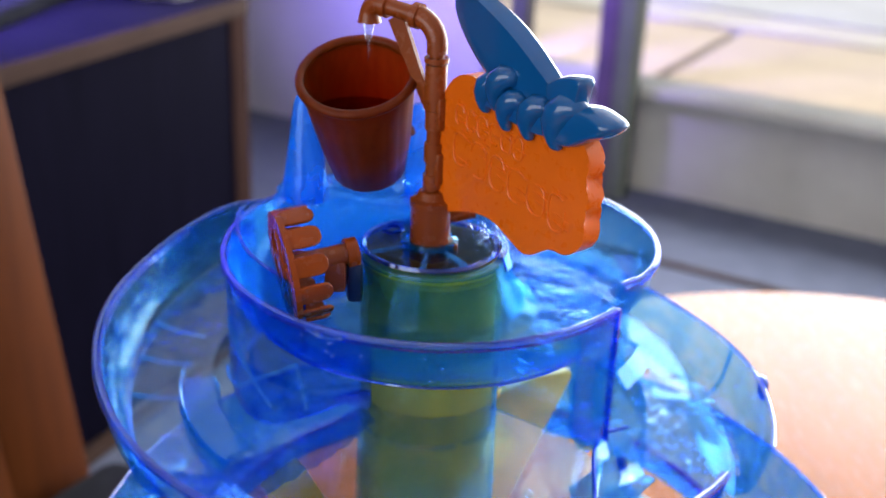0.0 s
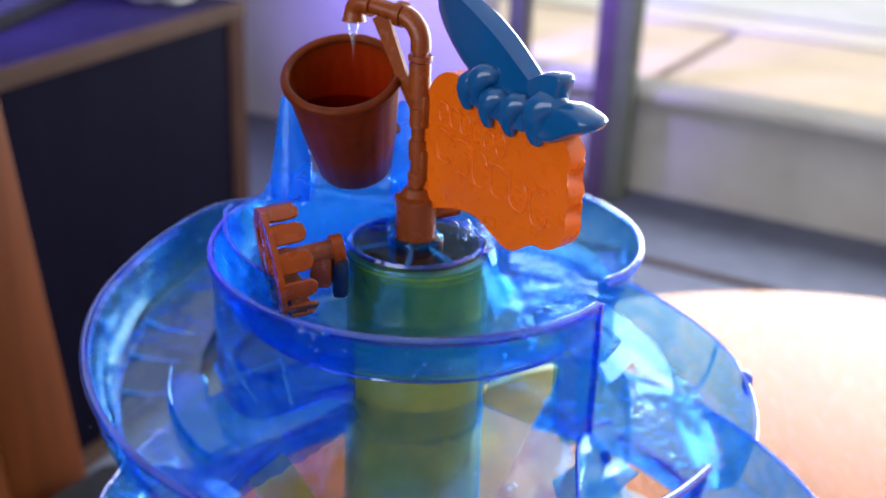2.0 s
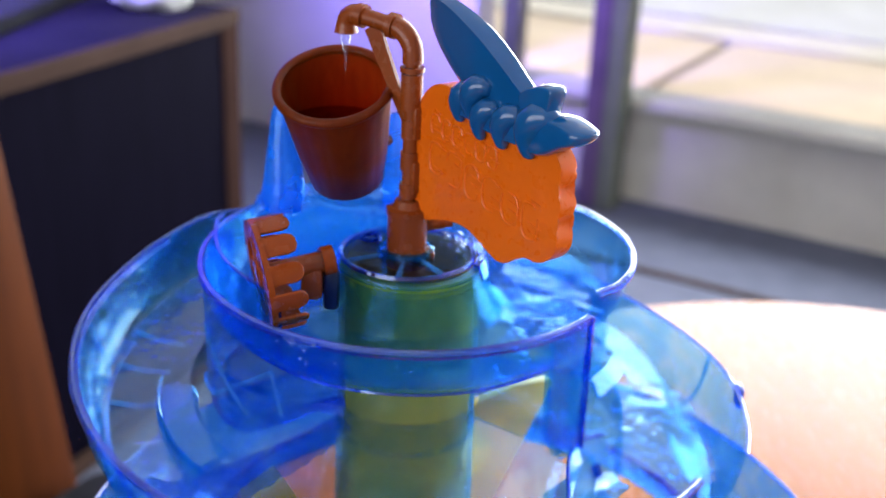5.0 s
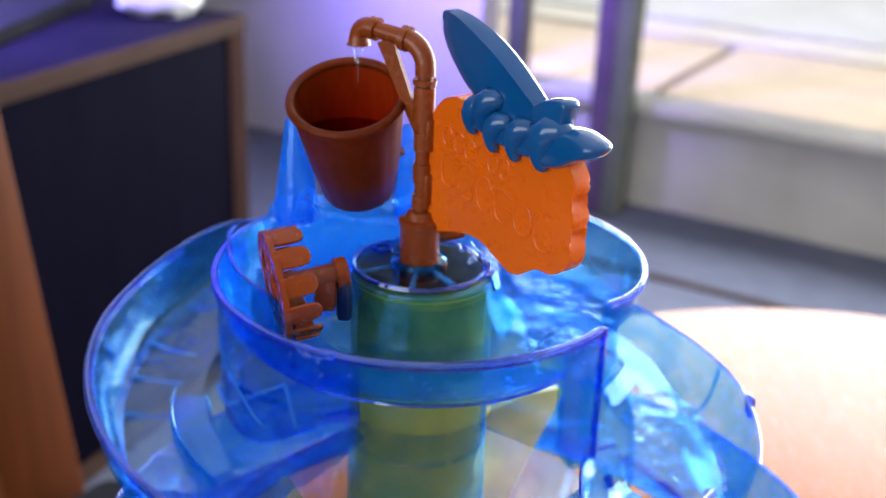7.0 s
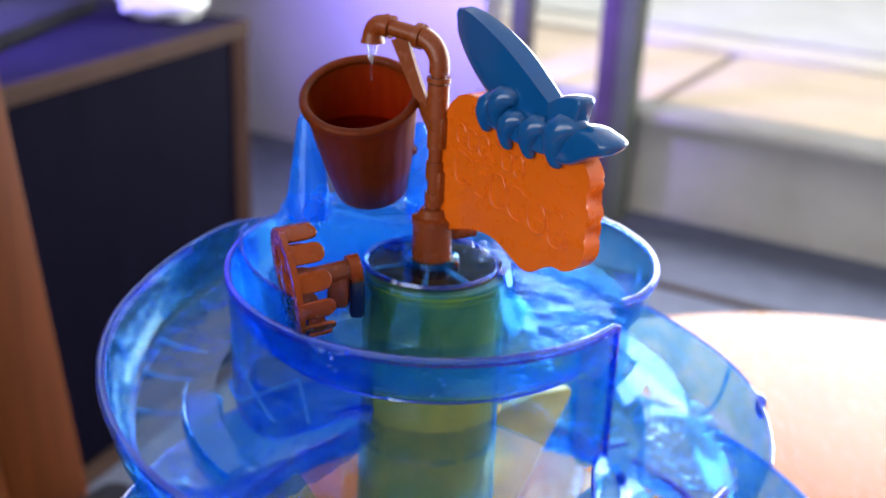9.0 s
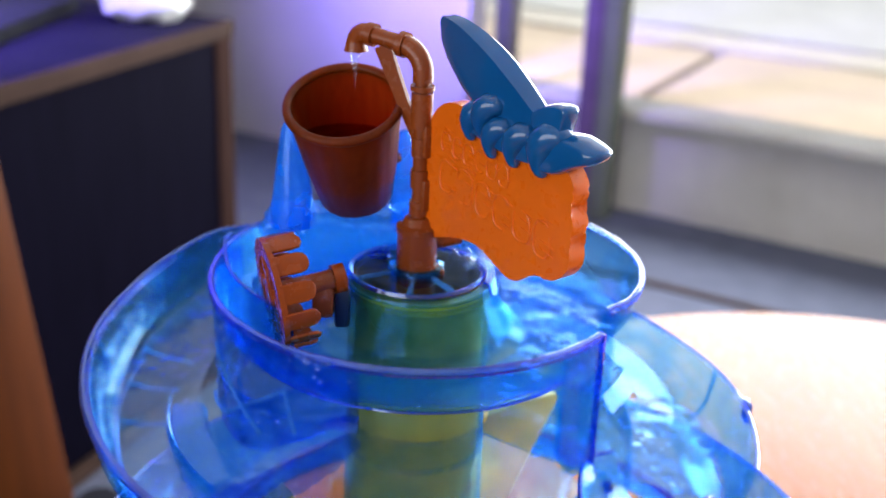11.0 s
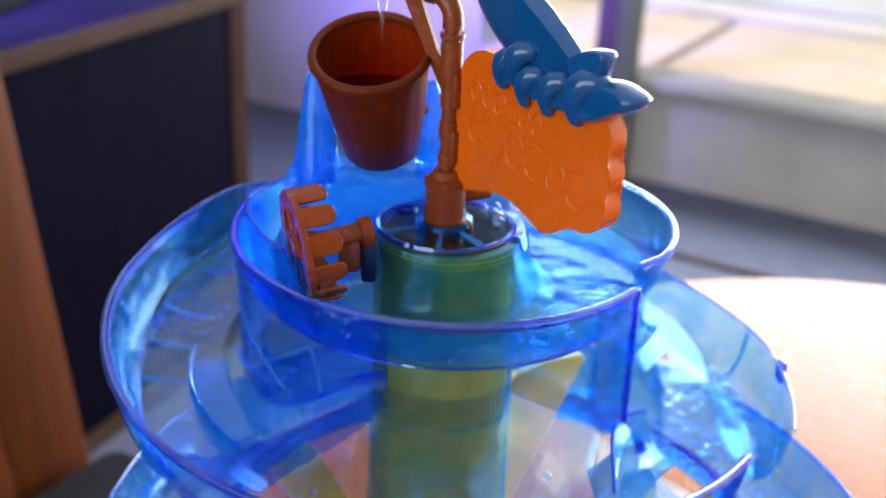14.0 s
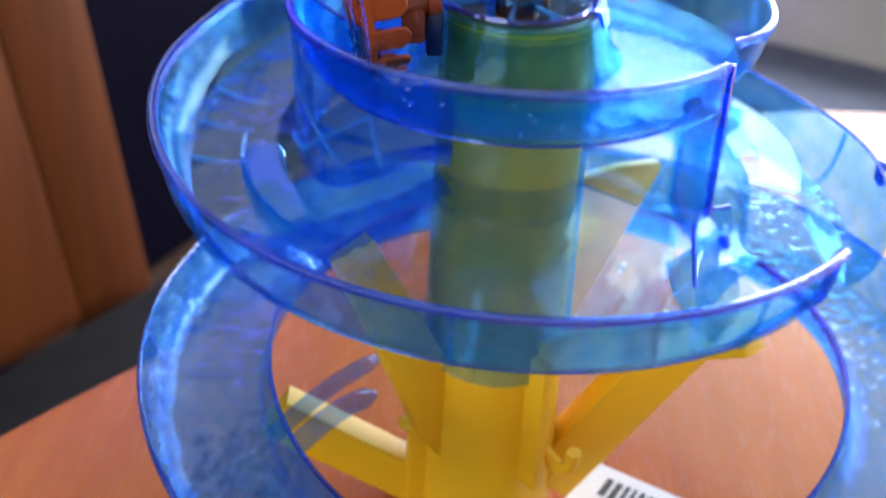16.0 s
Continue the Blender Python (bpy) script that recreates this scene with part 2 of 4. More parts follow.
def solid(name, bm, material, label, category, kind="", group="", smooth=True):
    """A top-level mesh in tray-rim coordinates, with its origin at its base."""
    lo = Vector([min(v.co[i] for v in bm.verts) for i in range(3)])
    hi = Vector([max(v.co[i] for v in bm.verts) for i in range(3)])
    base = Vector(((lo.x + hi.x) / 2, (lo.y + hi.y) / 2, lo.z))
    bmesh.ops.translate(bm, verts=bm.verts[:], vec=-base)
    ob = new(name, finish(bm, name, material, smooth))
    ob.location = base + Vector((0, 0, RIM))
    return tagged(ob, label, category, group, kind)


def curve(keys):
    """A smooth function through (angle, value) keys."""
    xs = [k[0] for k in keys]
    ys = [k[1] for k in keys]
    d = [0.0] * len(xs)
    for i in range(1, len(xs) - 1):
        d[i] = (ys[i + 1] - ys[i - 1]) / (xs[i + 1] - xs[i - 1])

    def at(x):
        if x <= xs[0]:
            return ys[0]
        if x >= xs[-1]:
            return ys[-1]
        i = max(j for j in range(len(xs) - 1) if xs[j] <= x)
        h = xs[i + 1] - xs[i]
        s = (x - xs[i]) / h
        return ((2 * s**3 - 3 * s**2 + 1) * ys[i] + (s**3 - 2 * s**2 + s) * h * d[i]
                + (3 * s**2 - 2 * s**3) * ys[i + 1] + (s**3 - s**2) * h * d[i + 1])
    return at


def steps(a, b, step=3.0):
    n = max(2, int(round(abs(b - a) / step)))
    return [a + (b - a) * i / n for i in range(n + 1)]


def around(bm, section, angles, thick, centre=(0, 0), closed=False, jitter=0.0):
    """Sweeps an open section, a function from the angle to a list of (r, z), round the axis as a sheet of that thickness."""
    rings = []
    for a in angles:
        pts = [Vector(p) for p in section(a)]
        ca, sa = math.cos(radians(a)), math.sin(radians(a))
        front, back = [], []
        for i, q in enumerate(pts):
            t = pts[min(i + 1, len(pts) - 1)] - pts[max(i - 1, 0)]
            nrm = Vector((-t.y, t.x))
            nrm = nrm.normalized() * (thick / 2) if nrm.length else Vector((thick / 2, 0))
            for side, s in ((front, 1), (back, -1)):
                r, z = q + nrm * s
                side.append(bm.verts.new((centre[0] + r * ca, centre[1] + r * sa, z)))
        rings.append(front + back[::-1])
    m = len(rings[0])
    pairs = list(zip(rings, rings[1:]))
    if closed:
        pairs.append((rings[-1], rings[0]))
    for p, q in pairs:
        for i in range(m):
            j = (i + 1) % m
            bm.faces.new((p[i], p[j], q[j], q[i]))
    if not closed:
        bm.faces.new(rings[0])
        bm.faces.new(rings[-1][::-1])
    return bm


def tube(bm, pts, radius, sides=12):
    """A round bar along points; radius is a number or one for each point."""
    pts = [Vector(p) for p in pts]
    rad = radius if isinstance(radius, (list, tuple)) else [radius] * len(pts)
    rings, side = [], None
    for i, q in enumerate(pts):
        t = (pts[min(i + 1, len(pts) - 1)] - pts[max(i - 1, 0)]).normalized()
        if side is None:
            side = t.orthogonal().normalized()
        side = (side - t * side.dot(t)).normalized()
        other = t.cross(side)
        rings.append([bm.verts.new(q + (side * math.cos(2 * math.pi * k / sides) + other * math.sin(2 * math.pi * k / sides)) * rad[i]) for k in range(sides)])
    for p, q in zip(rings, rings[1:]):
        for k in range(sides):
            bm.faces.new((p[k], p[(k + 1) % sides], q[(k + 1) % sides], q[k]))
    bm.faces.new(rings[0][::-1])
    bm.faces.new(rings[-1])
    return bm


def lathe(bm, profile, centre=(0, 0), sides=48):
    """A closed turned body from a list of (r, z), bottom axis point to top axis point."""
    rings = []
    for r, z in profile:
        if r < 1e-6:
            rings.append([bm.verts.new((centre[0], centre[1], z))])
        else:
            rings.append([bm.verts.new((centre[0] + r * math.cos(2 * math.pi * k / sides), centre[1] + r * math.sin(2 * math.pi * k / sides), z)) for k in range(sides)])
    for p, q in zip(rings, rings[1:]):
        for k in range(sides):
            j = (k + 1) % sides
            face = [p[k % len(p)], p[j % len(p)], q[j % len(q)], q[k % len(q)]]
            face = list(dict.fromkeys(face))
            if len(face) > 2:
                bm.faces.new(face)
    return bm


def box(bm, lo, hi, bevel=0.0, m=None, segments=2):
    made = bmesh.ops.create_cube(bm, size=1.0)["verts"]
    for v in made:
        v.co = Vector([lo[i] + (v.co[i] + 0.5) * (hi[i] - lo[i]) for i in range(3)])
    if bevel:
        edges = list({e for v in made for e in v.link_edges})
        out = bmesh.ops.bevel(bm, geom=edges, offset=bevel, segments=segments, affect="EDGES", profile=0.5)
        made = list({v for v in out["verts"]} | {v for v in made if v.is_valid})
    if m is not None:
        bmesh.ops.transform(bm, matrix=m, verts=made)
    return bm


def slab(bm, outline, frame_m, depth, bevel=0.0):
    """A plate from a 2D outline, at z 0 to depth of its own frame."""
    low = [bm.verts.new(frame_m @ Vector((x, y, 0))) for x, y in outline]
    high = [bm.verts.new(frame_m @ Vector((x, y, depth))) for x, y in outline]
    f1 = bm.faces.new(low[::-1])
    f2 = bm.faces.new(high)
    n = len(low)
    for i in range(n):
        bm.faces.new((low[i], low[(i + 1) % n], high[(i + 1) % n], high[i]))
    if bevel:
        edges = list(set(f1.edges) | set(f2.edges))
        bmesh.ops.bevel(bm, geom=edges, offset=bevel, segments=3, affect="EDGES", profile=0.5)
    return bm


def pillow(outline, frame_m, depth, soft):
    """A plate with fully rounded edges, from a rounded outline in its own frame."""
    bm = bmesh.new()
    cx, cy = sum(p[0] for p in outline) / len(outline), sum(p[1] for p in outline) / len(outline)
    size = sum(math.hypot(p[0] - cx, p[1] - cy) for p in outline) / len(outline)
    rings = []
    for k in range(13):
        a = math.pi * k / 12
        f = 1 - (1 - math.sin(a)) * soft / size
        z = depth / 2 - depth / 2 * math.cos(a)
        rings.append([bm.verts.new(frame_m @ Vector((cx + (x - cx) * f, cy + (y - cy) * f, z))) for x, y in outline])
    n = len(outline)
    for p, q in zip(rings, rings[1:]):
        for i in range(n):
            bm.faces.new((p[i], p[(i + 1) % n], q[(i + 1) % n], q[i]))
    bm.faces.new(rings[0][::-1])
    bm.faces.new(rings[-1])
    return bm


def ball(bm, at, size, m=None, u=20, v=12):
    made = bmesh.ops.create_uvsphere(bm, u_segments=u, v_segments=v, radius=1.0)["verts"]
    mm = Matrix.Translation(at) @ (m or Matrix()) @ Matrix.Diagonal((*size, 1))
    bmesh.ops.transform(bm, matrix=mm, verts=made)
    return bm


def roombox(al0, al1, be0, be1, z0, z1, bevel=0.0):
    """A box in the room's axes."""
    m = Matrix(((A.x, B.x, 0, 0), (A.y, B.y, 0, 0), (0, 0, 1, 0), (0, 0, 0, 1)))
    return box(bmesh.new(), (al0, be0, z0), (al1, be1, z1), bevel, m)


FLOOR = -RIM
TABLE = -0.26
PIPE_X = -0.0018

# ---- room ----
solid("floor", roombox(-2.6, 2.76, -2.73, 2.6, FLOOR - 0.1, FLOOR), CARPET, "dark grey carpeted floor of the room", "floor", "structure")
# Ceiling runs on past the window wall as an unseen sun-blocking eave.
solid("ceiling", roombox(-2.6, 3.40, -2.73, 2.6, FLOOR + 2.45, FLOOR + 2.55), CEILING, "unseen white ceiling, extended past the window to block sun", "ceiling", "structure")
solid("wall_west", roombox(-2.6, 2.7, -2.73, -2.60, FLOOR, FLOOR + 2.45), WEST, "mauve-grey wall behind the dark cabinet", "wall", "structure")
solid("wall_east", roombox(-2.6, 2.7, 2.6, 2.72, FLOOR, FLOOR + 2.45), PLASTER, "pale plaster wall closing the room", "wall", "structure")
solid("wall_north", roombox(2.7, 2.82, -2.73, -1.41, FLOOR, FLOOR + 2.45), PLASTER, "pale plaster wall in violet light beside the window", "wall", "structure")
solid("wall_north", roombox(2.7, 2.82, -1.41, 2.72, FLOOR + 2.2, FLOOR + 2.45), PLASTER, "plaster lintel over the window", "wall", "structure")
solid("wall_north", roombox(2.76, 2.84, -1.41, 2.72, FLOOR, -0.676), KERB, "low grey wall below the window", "wall", "structure")
for b0, b1, z0, z1 in ((-2.73, -1.7, 0, 2.45), (0.7, 2.72, 0, 2.45), (-1.7, 0.7, 0, 0.75), (-1.7, 0.7, 2.1, 2.45)):
    solid("wall_south", roombox(-2.72, -2.6, b0, b1, FLOOR + z0, FLOOR + z1), PLASTER, "plain plaster wall with a window opening", "wall", "structure")
solid("trim", roombox(2.23, 2.26, -1.7, 2.6, FLOOR, FLOOR + 0.006, 0.002), CABINET_EDGE, "dark metal strip laid across the carpet", "trim", "structure")

window = thing("window_1", room(2.66, -0.6, FLOOR) - Vector((0, 0, RIM)), "tall window with grey, green and violet posts", "window", kind="structure")
part("window_post", roombox(2.63, 2.69, -1.285, -1.225, FLOOR, FLOOR + 2.2, 0.006), FRAME_DARK, window, "dark grey aluminium post")
part("window_post", roombox(2.61, 2.69, -0.985, -0.925, FLOOR, FLOOR + 2.2, 0.01), POLE_PAINT, window, "violet brown painted post")
part("window_post", roombox(2.61, 2.69, -0.925, -0.87, FLOOR, FLOOR + 2.2, 0.006), FRAME_GREEN, window, "weathered green-grey aluminium post")
part("window_sill", roombox(2.70, 2.84, -1.41, 2.6, -0.676, -0.640, 0.006), KERB, window, "worn grey stone sill")

# ---- outside ----
gm = bmesh.new()
bmesh.ops.create_grid(gm, x_segments=1, y_segments=1, size=400)
bmesh.ops.translate(gm, verts=gm.verts[:], vec=(0, 0, FLOOR - 0.11))
solid("ground", gm, GROUND, "grey paved ground outside reaching the horizon", "ground", "structure")
paving = thing("pavement", room(3.3, 0.5, FLOOR - 0.1) - Vector((0, 0, RIM)), "sunlit sandy paving outside the window, gaps drawing a shadow streak", "pavement", kind="structure")
part("bed", roombox(2.84, 3.75, -4, 7, FLOOR - 0.1, -0.70), GROUND, paving, "dark bed below the slabs, showing as a shadow streak")
# Gaps over the dark bed stand in for a shadow streak on the paving.
for k in range(9):
    b0 = -3.885 + 1.2 * k - 0.6
    part("paving_slab", roombox(2.845, 3.74, b0 + 0.022, b0 + 1.178, -0.70, -0.652 + 0.003 * (k % 2), 0.006), STONE, paving)
solid("kerb", roombox(3.75, 4.0, -4, 7, FLOOR - 0.1, -0.635, 0.01), KERB, "pale stone kerb at the terrace's edge", "kerb", "structure")
solid("backdrop", roombox(4.0, 9.0, -8, 10, FLOOR - 0.1, -0.62), GRAVEL, "bright pale gravel yard beyond the terrace", "ground", "structure")

# ---- cabinet and chair ----
cab = thing("cabinet", room(0.2, -1.43, FLOOR) - Vector((0, 0, RIM)), "dark stained low cabinet with a pale wooden edge", "cabinet")
cab_turn = Matrix.Translation(room(0.68, -1.15, 0)) @ Matrix.Rotation(radians(7), 4, "Z") @ Matrix.Translation(-room(0.68, -1.15, 0))


def cabinet_board(*sizes):
    """A board in the cabinet's axes, a little askew to the room's."""
    bm = roombox(*sizes)
    bmesh.ops.transform(bm, matrix=cab_turn, verts=bm.verts[:])
    return bm


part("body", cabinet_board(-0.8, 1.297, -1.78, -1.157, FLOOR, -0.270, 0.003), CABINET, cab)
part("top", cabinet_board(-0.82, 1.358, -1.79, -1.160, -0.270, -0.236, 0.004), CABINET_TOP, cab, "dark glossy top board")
part("edge_band", cabinet_board(-0.82, 1.358, -1.160, -1.150, -0.270, -0.236, 0.002), CABINET_EDGE, cab, "brown wood edge band")
part("side_panel", cabinet_board(1.297, 1.354, -1.78, -1.152, FLOOR, -0.270, 0.003), PANEL_WOOD, cab, "brown wooden end panel")

solid("baseboard", cabinet_board(-0.8, 1.297, -1.152, -1.122, FLOOR, FLOOR + 0.02, 0.003), CABINET_EDGE, "brown strip along the foot of the cabinet", "baseboard", "structure")

lap = thing("laptop", room(0.95, -1.45, -0.236) - Vector((0, 0, RIM)), "black laptop with a lit screen on the cabinet", "laptop")
swing = Matrix.Translation(lap.location - Vector((0, 0, RIM))) @ Matrix.Rotation(radians(24), 4, "Z") @ Matrix.Translation(Vector((0, 0, RIM)) - lap.location)
for name, bm, material, label in (("keyboard_base", roombox(0.60, 1.22, -1.56, -1.40, -0.236, -0.205, 0.006), CUSHION, ""), ("screen_frame", roombox(0.62, 1.22, -1.60, -1.585, -0.205, 0.06, 0.005), CUSHION, ""), ("screen", roombox(0.64, 1.20, -1.585, -1.582, -0.195, 0.045), SCREEN, "bright bluish screen")):
    bmesh.ops.transform(bm, matrix=swing, verts=bm.verts[:])
    part(name, bm, material, lap, label)
bm = ball(bmesh.new(), room(1.24, -1.36, -0.20) - Vector((0, 0, RIM)), (0.085, 0.06, 0.045), None, 32, 20)
for v in bm.verts:
    v.co += noise.noise_vector(v.co * 40) * 0.012
solid("crumpled_cloth", bm, PAPER, "crumpled white cloth lying on the cabinet", "cloth")

chair = thing("chair", room(0.12, -0.48, FLOOR) - Vector((0, 0, RIM)), "brown wooden chair with a dark cushioned seat", "chair")


def plank(a0, a1, be, z0, z1, thick, slope):
    """A board whose right edge leans as it rises."""
    bm = roombox(a0, a1, be - thick, be, z0, z1, 0.006)
    for v in bm.verts:
        f = (v.co.z - z0) / (z1 - z0)
        v.co += A * (-slope * f)
    return bm


part("backrest", plank(0.248, 0.348, -0.64, -0.60, 0.10, 0.03, 0.085), CHAIR_WOOD, chair)
part("backrest", plank(-0.15, 0.2478, -0.641, -0.56, 0.10, 0.026, 0.085), CHAIR_WOOD, chair)
part("seat", roombox(-0.17, 0.36, -0.62, -0.20, -0.585, -0.535, 0.02), CUSHION, chair, "dark grey cushioned seat")
for al in (-0.12, 0.31):
    for be in (-0.60, -0.24):
        part("leg", roombox(al - 0.02, al + 0.02, be - 0.02, be + 0.02, FLOOR, -0.585, 0.004), CHAIR_WOOD, chair)

# ---- table ----
e1, e2 = Vector((0.62, 0.785)), Vector((0.785, -0.62))
arc = Vector((0.35, 0.11))
outline = []
for cu, cv, a0 in ((0, 0, 0), (-0.42, 0, 90), (-0.42, 0.3, 180), (0, 0.3, 270)):
    for k in range(25):
        a = radians(a0 + 90 * k / 24)
        q = arc + e1 * (cu + 0.42 * math.cos(a)) + e2 * (cv - 0.42 * math.sin(a))
        outline.append((q.x, q.y))
table = thing("table", (0.35, 0.0, FLOOR), "round-cornered wooden table with an orange-brown top", "table")
part("tabletop", slab(bmesh.new(), outline, Matrix.Translation((0, 0, TABLE - 0.03)), 0.03, 0.004), WOOD, table)
part("pedestal", lathe(bmesh.new(), [(0, FLOOR), (0.28, FLOOR), (0.28, FLOOR + 0.02), (0.05, FLOOR + 0.05), (0.045, TABLE - 0.05), (0.15, TABLE - 0.03), (0, TABLE - 0.03)], (0.25, -0.05)), FRAME_DARK, table, "dark metal pedestal")

# ---- printed label on the table ----
tag = thing("paper_label", (0.085, 0.0, TABLE), "white printed paper label lying on the table", "paper")
e = Vector((0.048, -0.026, 0)).normalized()
fm = Matrix.Translation((0.058, 0.030, TABLE)) @ Matrix(((e.x, -e.y, 0, 0), (e.y, e.x, 0, 0), (0, 0, 1, 0), (0, 0, 0, 1)))
sheet = part("sheet", slab(bmesh.new(), [(0, -0.07), (0.10, -0.07), (0.10, 0), (0, 0)], fm, 0.0006), PAPER, tag)
x = 0.012
for k in range(16):
    w = 0.0012 + 0.003 * random.random()
    lo = -0.022 - 0.004 * (k % 3)
    part("printed_bar", slab(bmesh.new(), [(x, lo), (x + w, lo), (x + w, -0.008), (x, -0.008)], fm @ Matrix.Translation((0, 0, 0.0006)), 0.0003), INK, sheet)
    x += w + 0.0018
for k in range(4):
    part("printed_bar", slab(bmesh.new(), [(0.012, -0.034 - 0.008 * k), (0.075, -0.034 - 0.008 * k), (0.075, -0.031 - 0.008 * k), (0.012, -0.031 - 0.008 * k)], fm @ Matrix.Translation((0, 0, 0.0006)), 0.0003), INK, sheet)
sheet2 = thing("paper_label", (0.17, -0.02, TABLE), "small white paper slip lying on the table", "paper")
part("sheet", slab(bmesh.new(), [(0.115, -0.02), (0.15, -0.02), (0.15, 0.02), (0.115, 0.02)], fm, 0.0006), PAPER, sheet2)

# ---- yellow column with its braces ----
col = thing("support_column", (0, 0, TABLE), "yellow plastic column with diagonal braces on the table", "column")
part("shaft", lathe(bmesh.new(), [(0, TABLE), (0.033, TABLE), (0.0318, -0.2), (0.0295, -0.10), (0.0283, -0.012), (0.0295, -0.0115), (0.0298, -0.002), (0.0278, -0.001), (0.0268, -0.010), (0.0262, -0.06), (0, -0.06)], (0, 0)), YELLOW, col)
part("rib", box(bmesh.new(), (-0.006, -0.043, -0.222), (0.000, -0.02, -0.150), 0.001, Matrix.Rotation(radians(38), 4, "Z")), YELLOW, col)
part("rib", box(bmesh.new(), (-0.003, -0.041, TABLE), (0.003, -0.02, -0.196), 0.001, Matrix.Rotation(radians(-72), 4, "Z")), YELLOW, col)
part("band", around(bmesh.new(), lambda a: [(0.0306, -0.0014), (0.0308, -0.0068)], steps(0, 356, 4), 0.0012, closed=True), YELLOW, col)
part("knob", ball(bmesh.new(), (-0.037, -0.013, -0.206), (0.007, 0.006, 0.0035)), YELLOW, col)


def brace(az, r0, z0, r1, z1, w, t):
    """A diagonal bar rising outwards from the column."""
    d = Vector((r1 - r0, z1 - z0)).normalized()
    n = Vector((-d.y, d.x)) * w / 2
    pts = [Vector((r0, z0)) + n, Vector((r0, z0)) - n, Vector((r1, z1)) - n, Vector((r1, z1)) + n]
    c, s = math.cos(radians(az)), math.sin(radians(az))
    m = Matrix(((c, 0, -s, 0), (s, 0, c, 0), (0, 1, 0, 0), (0, 0, 0, 1))) @ Matrix.Translation((0, 0, -t / 2))
    return slab(bmesh.new(), [(p.x, p.y) for p in pts], m, t, 0.0012)




def gusset(az, outline, t):
    """An upright triangular plate standing out from the column; the outline is in radius and height."""
    c, s = math.cos(radians(az)), math.sin(radians(az))
    m = Matrix(((c, 0, -s, 0), (s, 0, c, 0), (0, 1, 0, 0), (0, 0, 0, 1))) @ Matrix.Translation((0, 0, -t / 2))
    return slab(bmesh.new(), outline, m, t, 0.0012)


part("gusset", gusset(50, [(0.026, -0.205), (0.045, -0.190), (0.122, -0.113), (0.118, -0.108), (0.085, -0.100), (0.026, -0.092)], 0.005), YELLOW, col, "broad triangular yellow gusset")
part("gusset", gusset(214, [(0.026, -0.228), (0.040, -0.205), (0.083, -0.098), (0.066, -0.090), (0.026, -0.168)], 0.012), YELLOW, col, "broad triangular yellow gusset")
part("brace", brace(185, 0.028, -0.2535, 0.104, -0.2075, 0.023, 0.016), YELLOW, col)
part("brace", brace(2, 0.030, -0.245, 0.088, -0.153, 0.026, 0.018), YELLOW, col)
part("foot", box(bmesh.new(), (0.02, -0.013, TABLE), (0.100, 0.013, TABLE + 0.014), 0.003, Matrix.Rotation(radians(288), 4, "Z")), YELLOW, col)
part("brace", brace(-46, 0.022, -0.158, 0.128, -0.087, 0.014, 0.012), YELLOW, col)
hook = tube(bmesh.new(), [(0.026, -0.024, -0.208), (0.033, -0.030, -0.212), (0.038, -0.034, -0.208), (0.039, -0.035, -0.198)], 0.0035)
part("hook", hook, YELLOW, col)

# ---- top tray ----
tray = thing("top_tray", (0, 0, -0.03), "clear blue plastic tray around the column", "tray")
tray_r = curve([(-22, 0.0845), (-15, 0.0905), (-5, 0.096), (5, 0.100), (20, 0.1045), (38, 0.107), (70, 0.106), (110, 0.100), (150, 0.094), (180, 0.0905), (323, 0.0905)])


def tray_wall(a):
    r = tray_r(a)
    return [(r, -0.001), (r - 0.0010, -0.006), (r - 0.003, -0.014), (r - 0.007, -0.020), (r - 0.013, -0.0245), (r - 0.022, -0.026)]


part("wall", around(bmesh.new(), tray_wall, steps(-22, 323), 0.0017), BLUE, tray)
part("rim", around(bmesh.new(), lambda a: [(tray_r(a) - 0.0007, 0.0005), (tray_r(a) + 0.0005, 0.0007), (tray_r(a) + 0.0013, 0.0003), (tray_r(a) + 0.0014, -0.0008)], steps(-22, 323), 0.0006), RIM_LIGHT, tray, "polished pale blue rim")
part("rim_line", around(bmesh.new(), lambda a: [(tray_r(a) + 0.0013, -0.0016), (tray_r(a) + 0.0013, -0.0024)], steps(-22, 323), 0.0007), BLUE_EDGE, tray, "dark line below the rim")
part("floor_plate", around(bmesh.new(), lambda a: [(tray_r(min(max(a, -22), 323)) - 0.022, -0.026), (0.048, -0.0265)], steps(-37, 320), 0.0016, closed=True), BLUE_DEEP, tray)
part("cone", around(bmesh.new(), lambda a: [(0.048, -0.0265), (0.041, -0.024), (0.0370, -0.017), (0.0345, -0.008), (0.0330, -0.0015)], steps(0, 357), 0.0014, closed=True), CONE, tray, "flared clear cone round the column")
part("collar", around(bmesh.new(), lambda a: [(0.0296, 0.0004), (0.0325, -0.0002), (0.0330, -0.0018)], steps(0, 357), 0.0009, closed=True), BLUE, tray, "clear blue collar round the column")
part("lip", around(bmesh.new(), lambda a: [(0.0905 - 0.014, -0.0245), (0.094, -0.027), (0.099, -0.034)], steps(-37, -21), 0.0016), BLUE, tray, "pouring lip of the tray")
skirt_z = curve([(160, -0.064), (200, -0.062), (222, -0.056), (240, -0.040), (256, -0.0265)])
skirt = part("skirt", around(bmesh.new(), lambda a: [(0.0895, -0.002), (0.0893, -0.03), (0.0885, skirt_z(a) + 0.004), (0.0875, skirt_z(a))], steps(160, 256), 0.0015), PANE, tray)
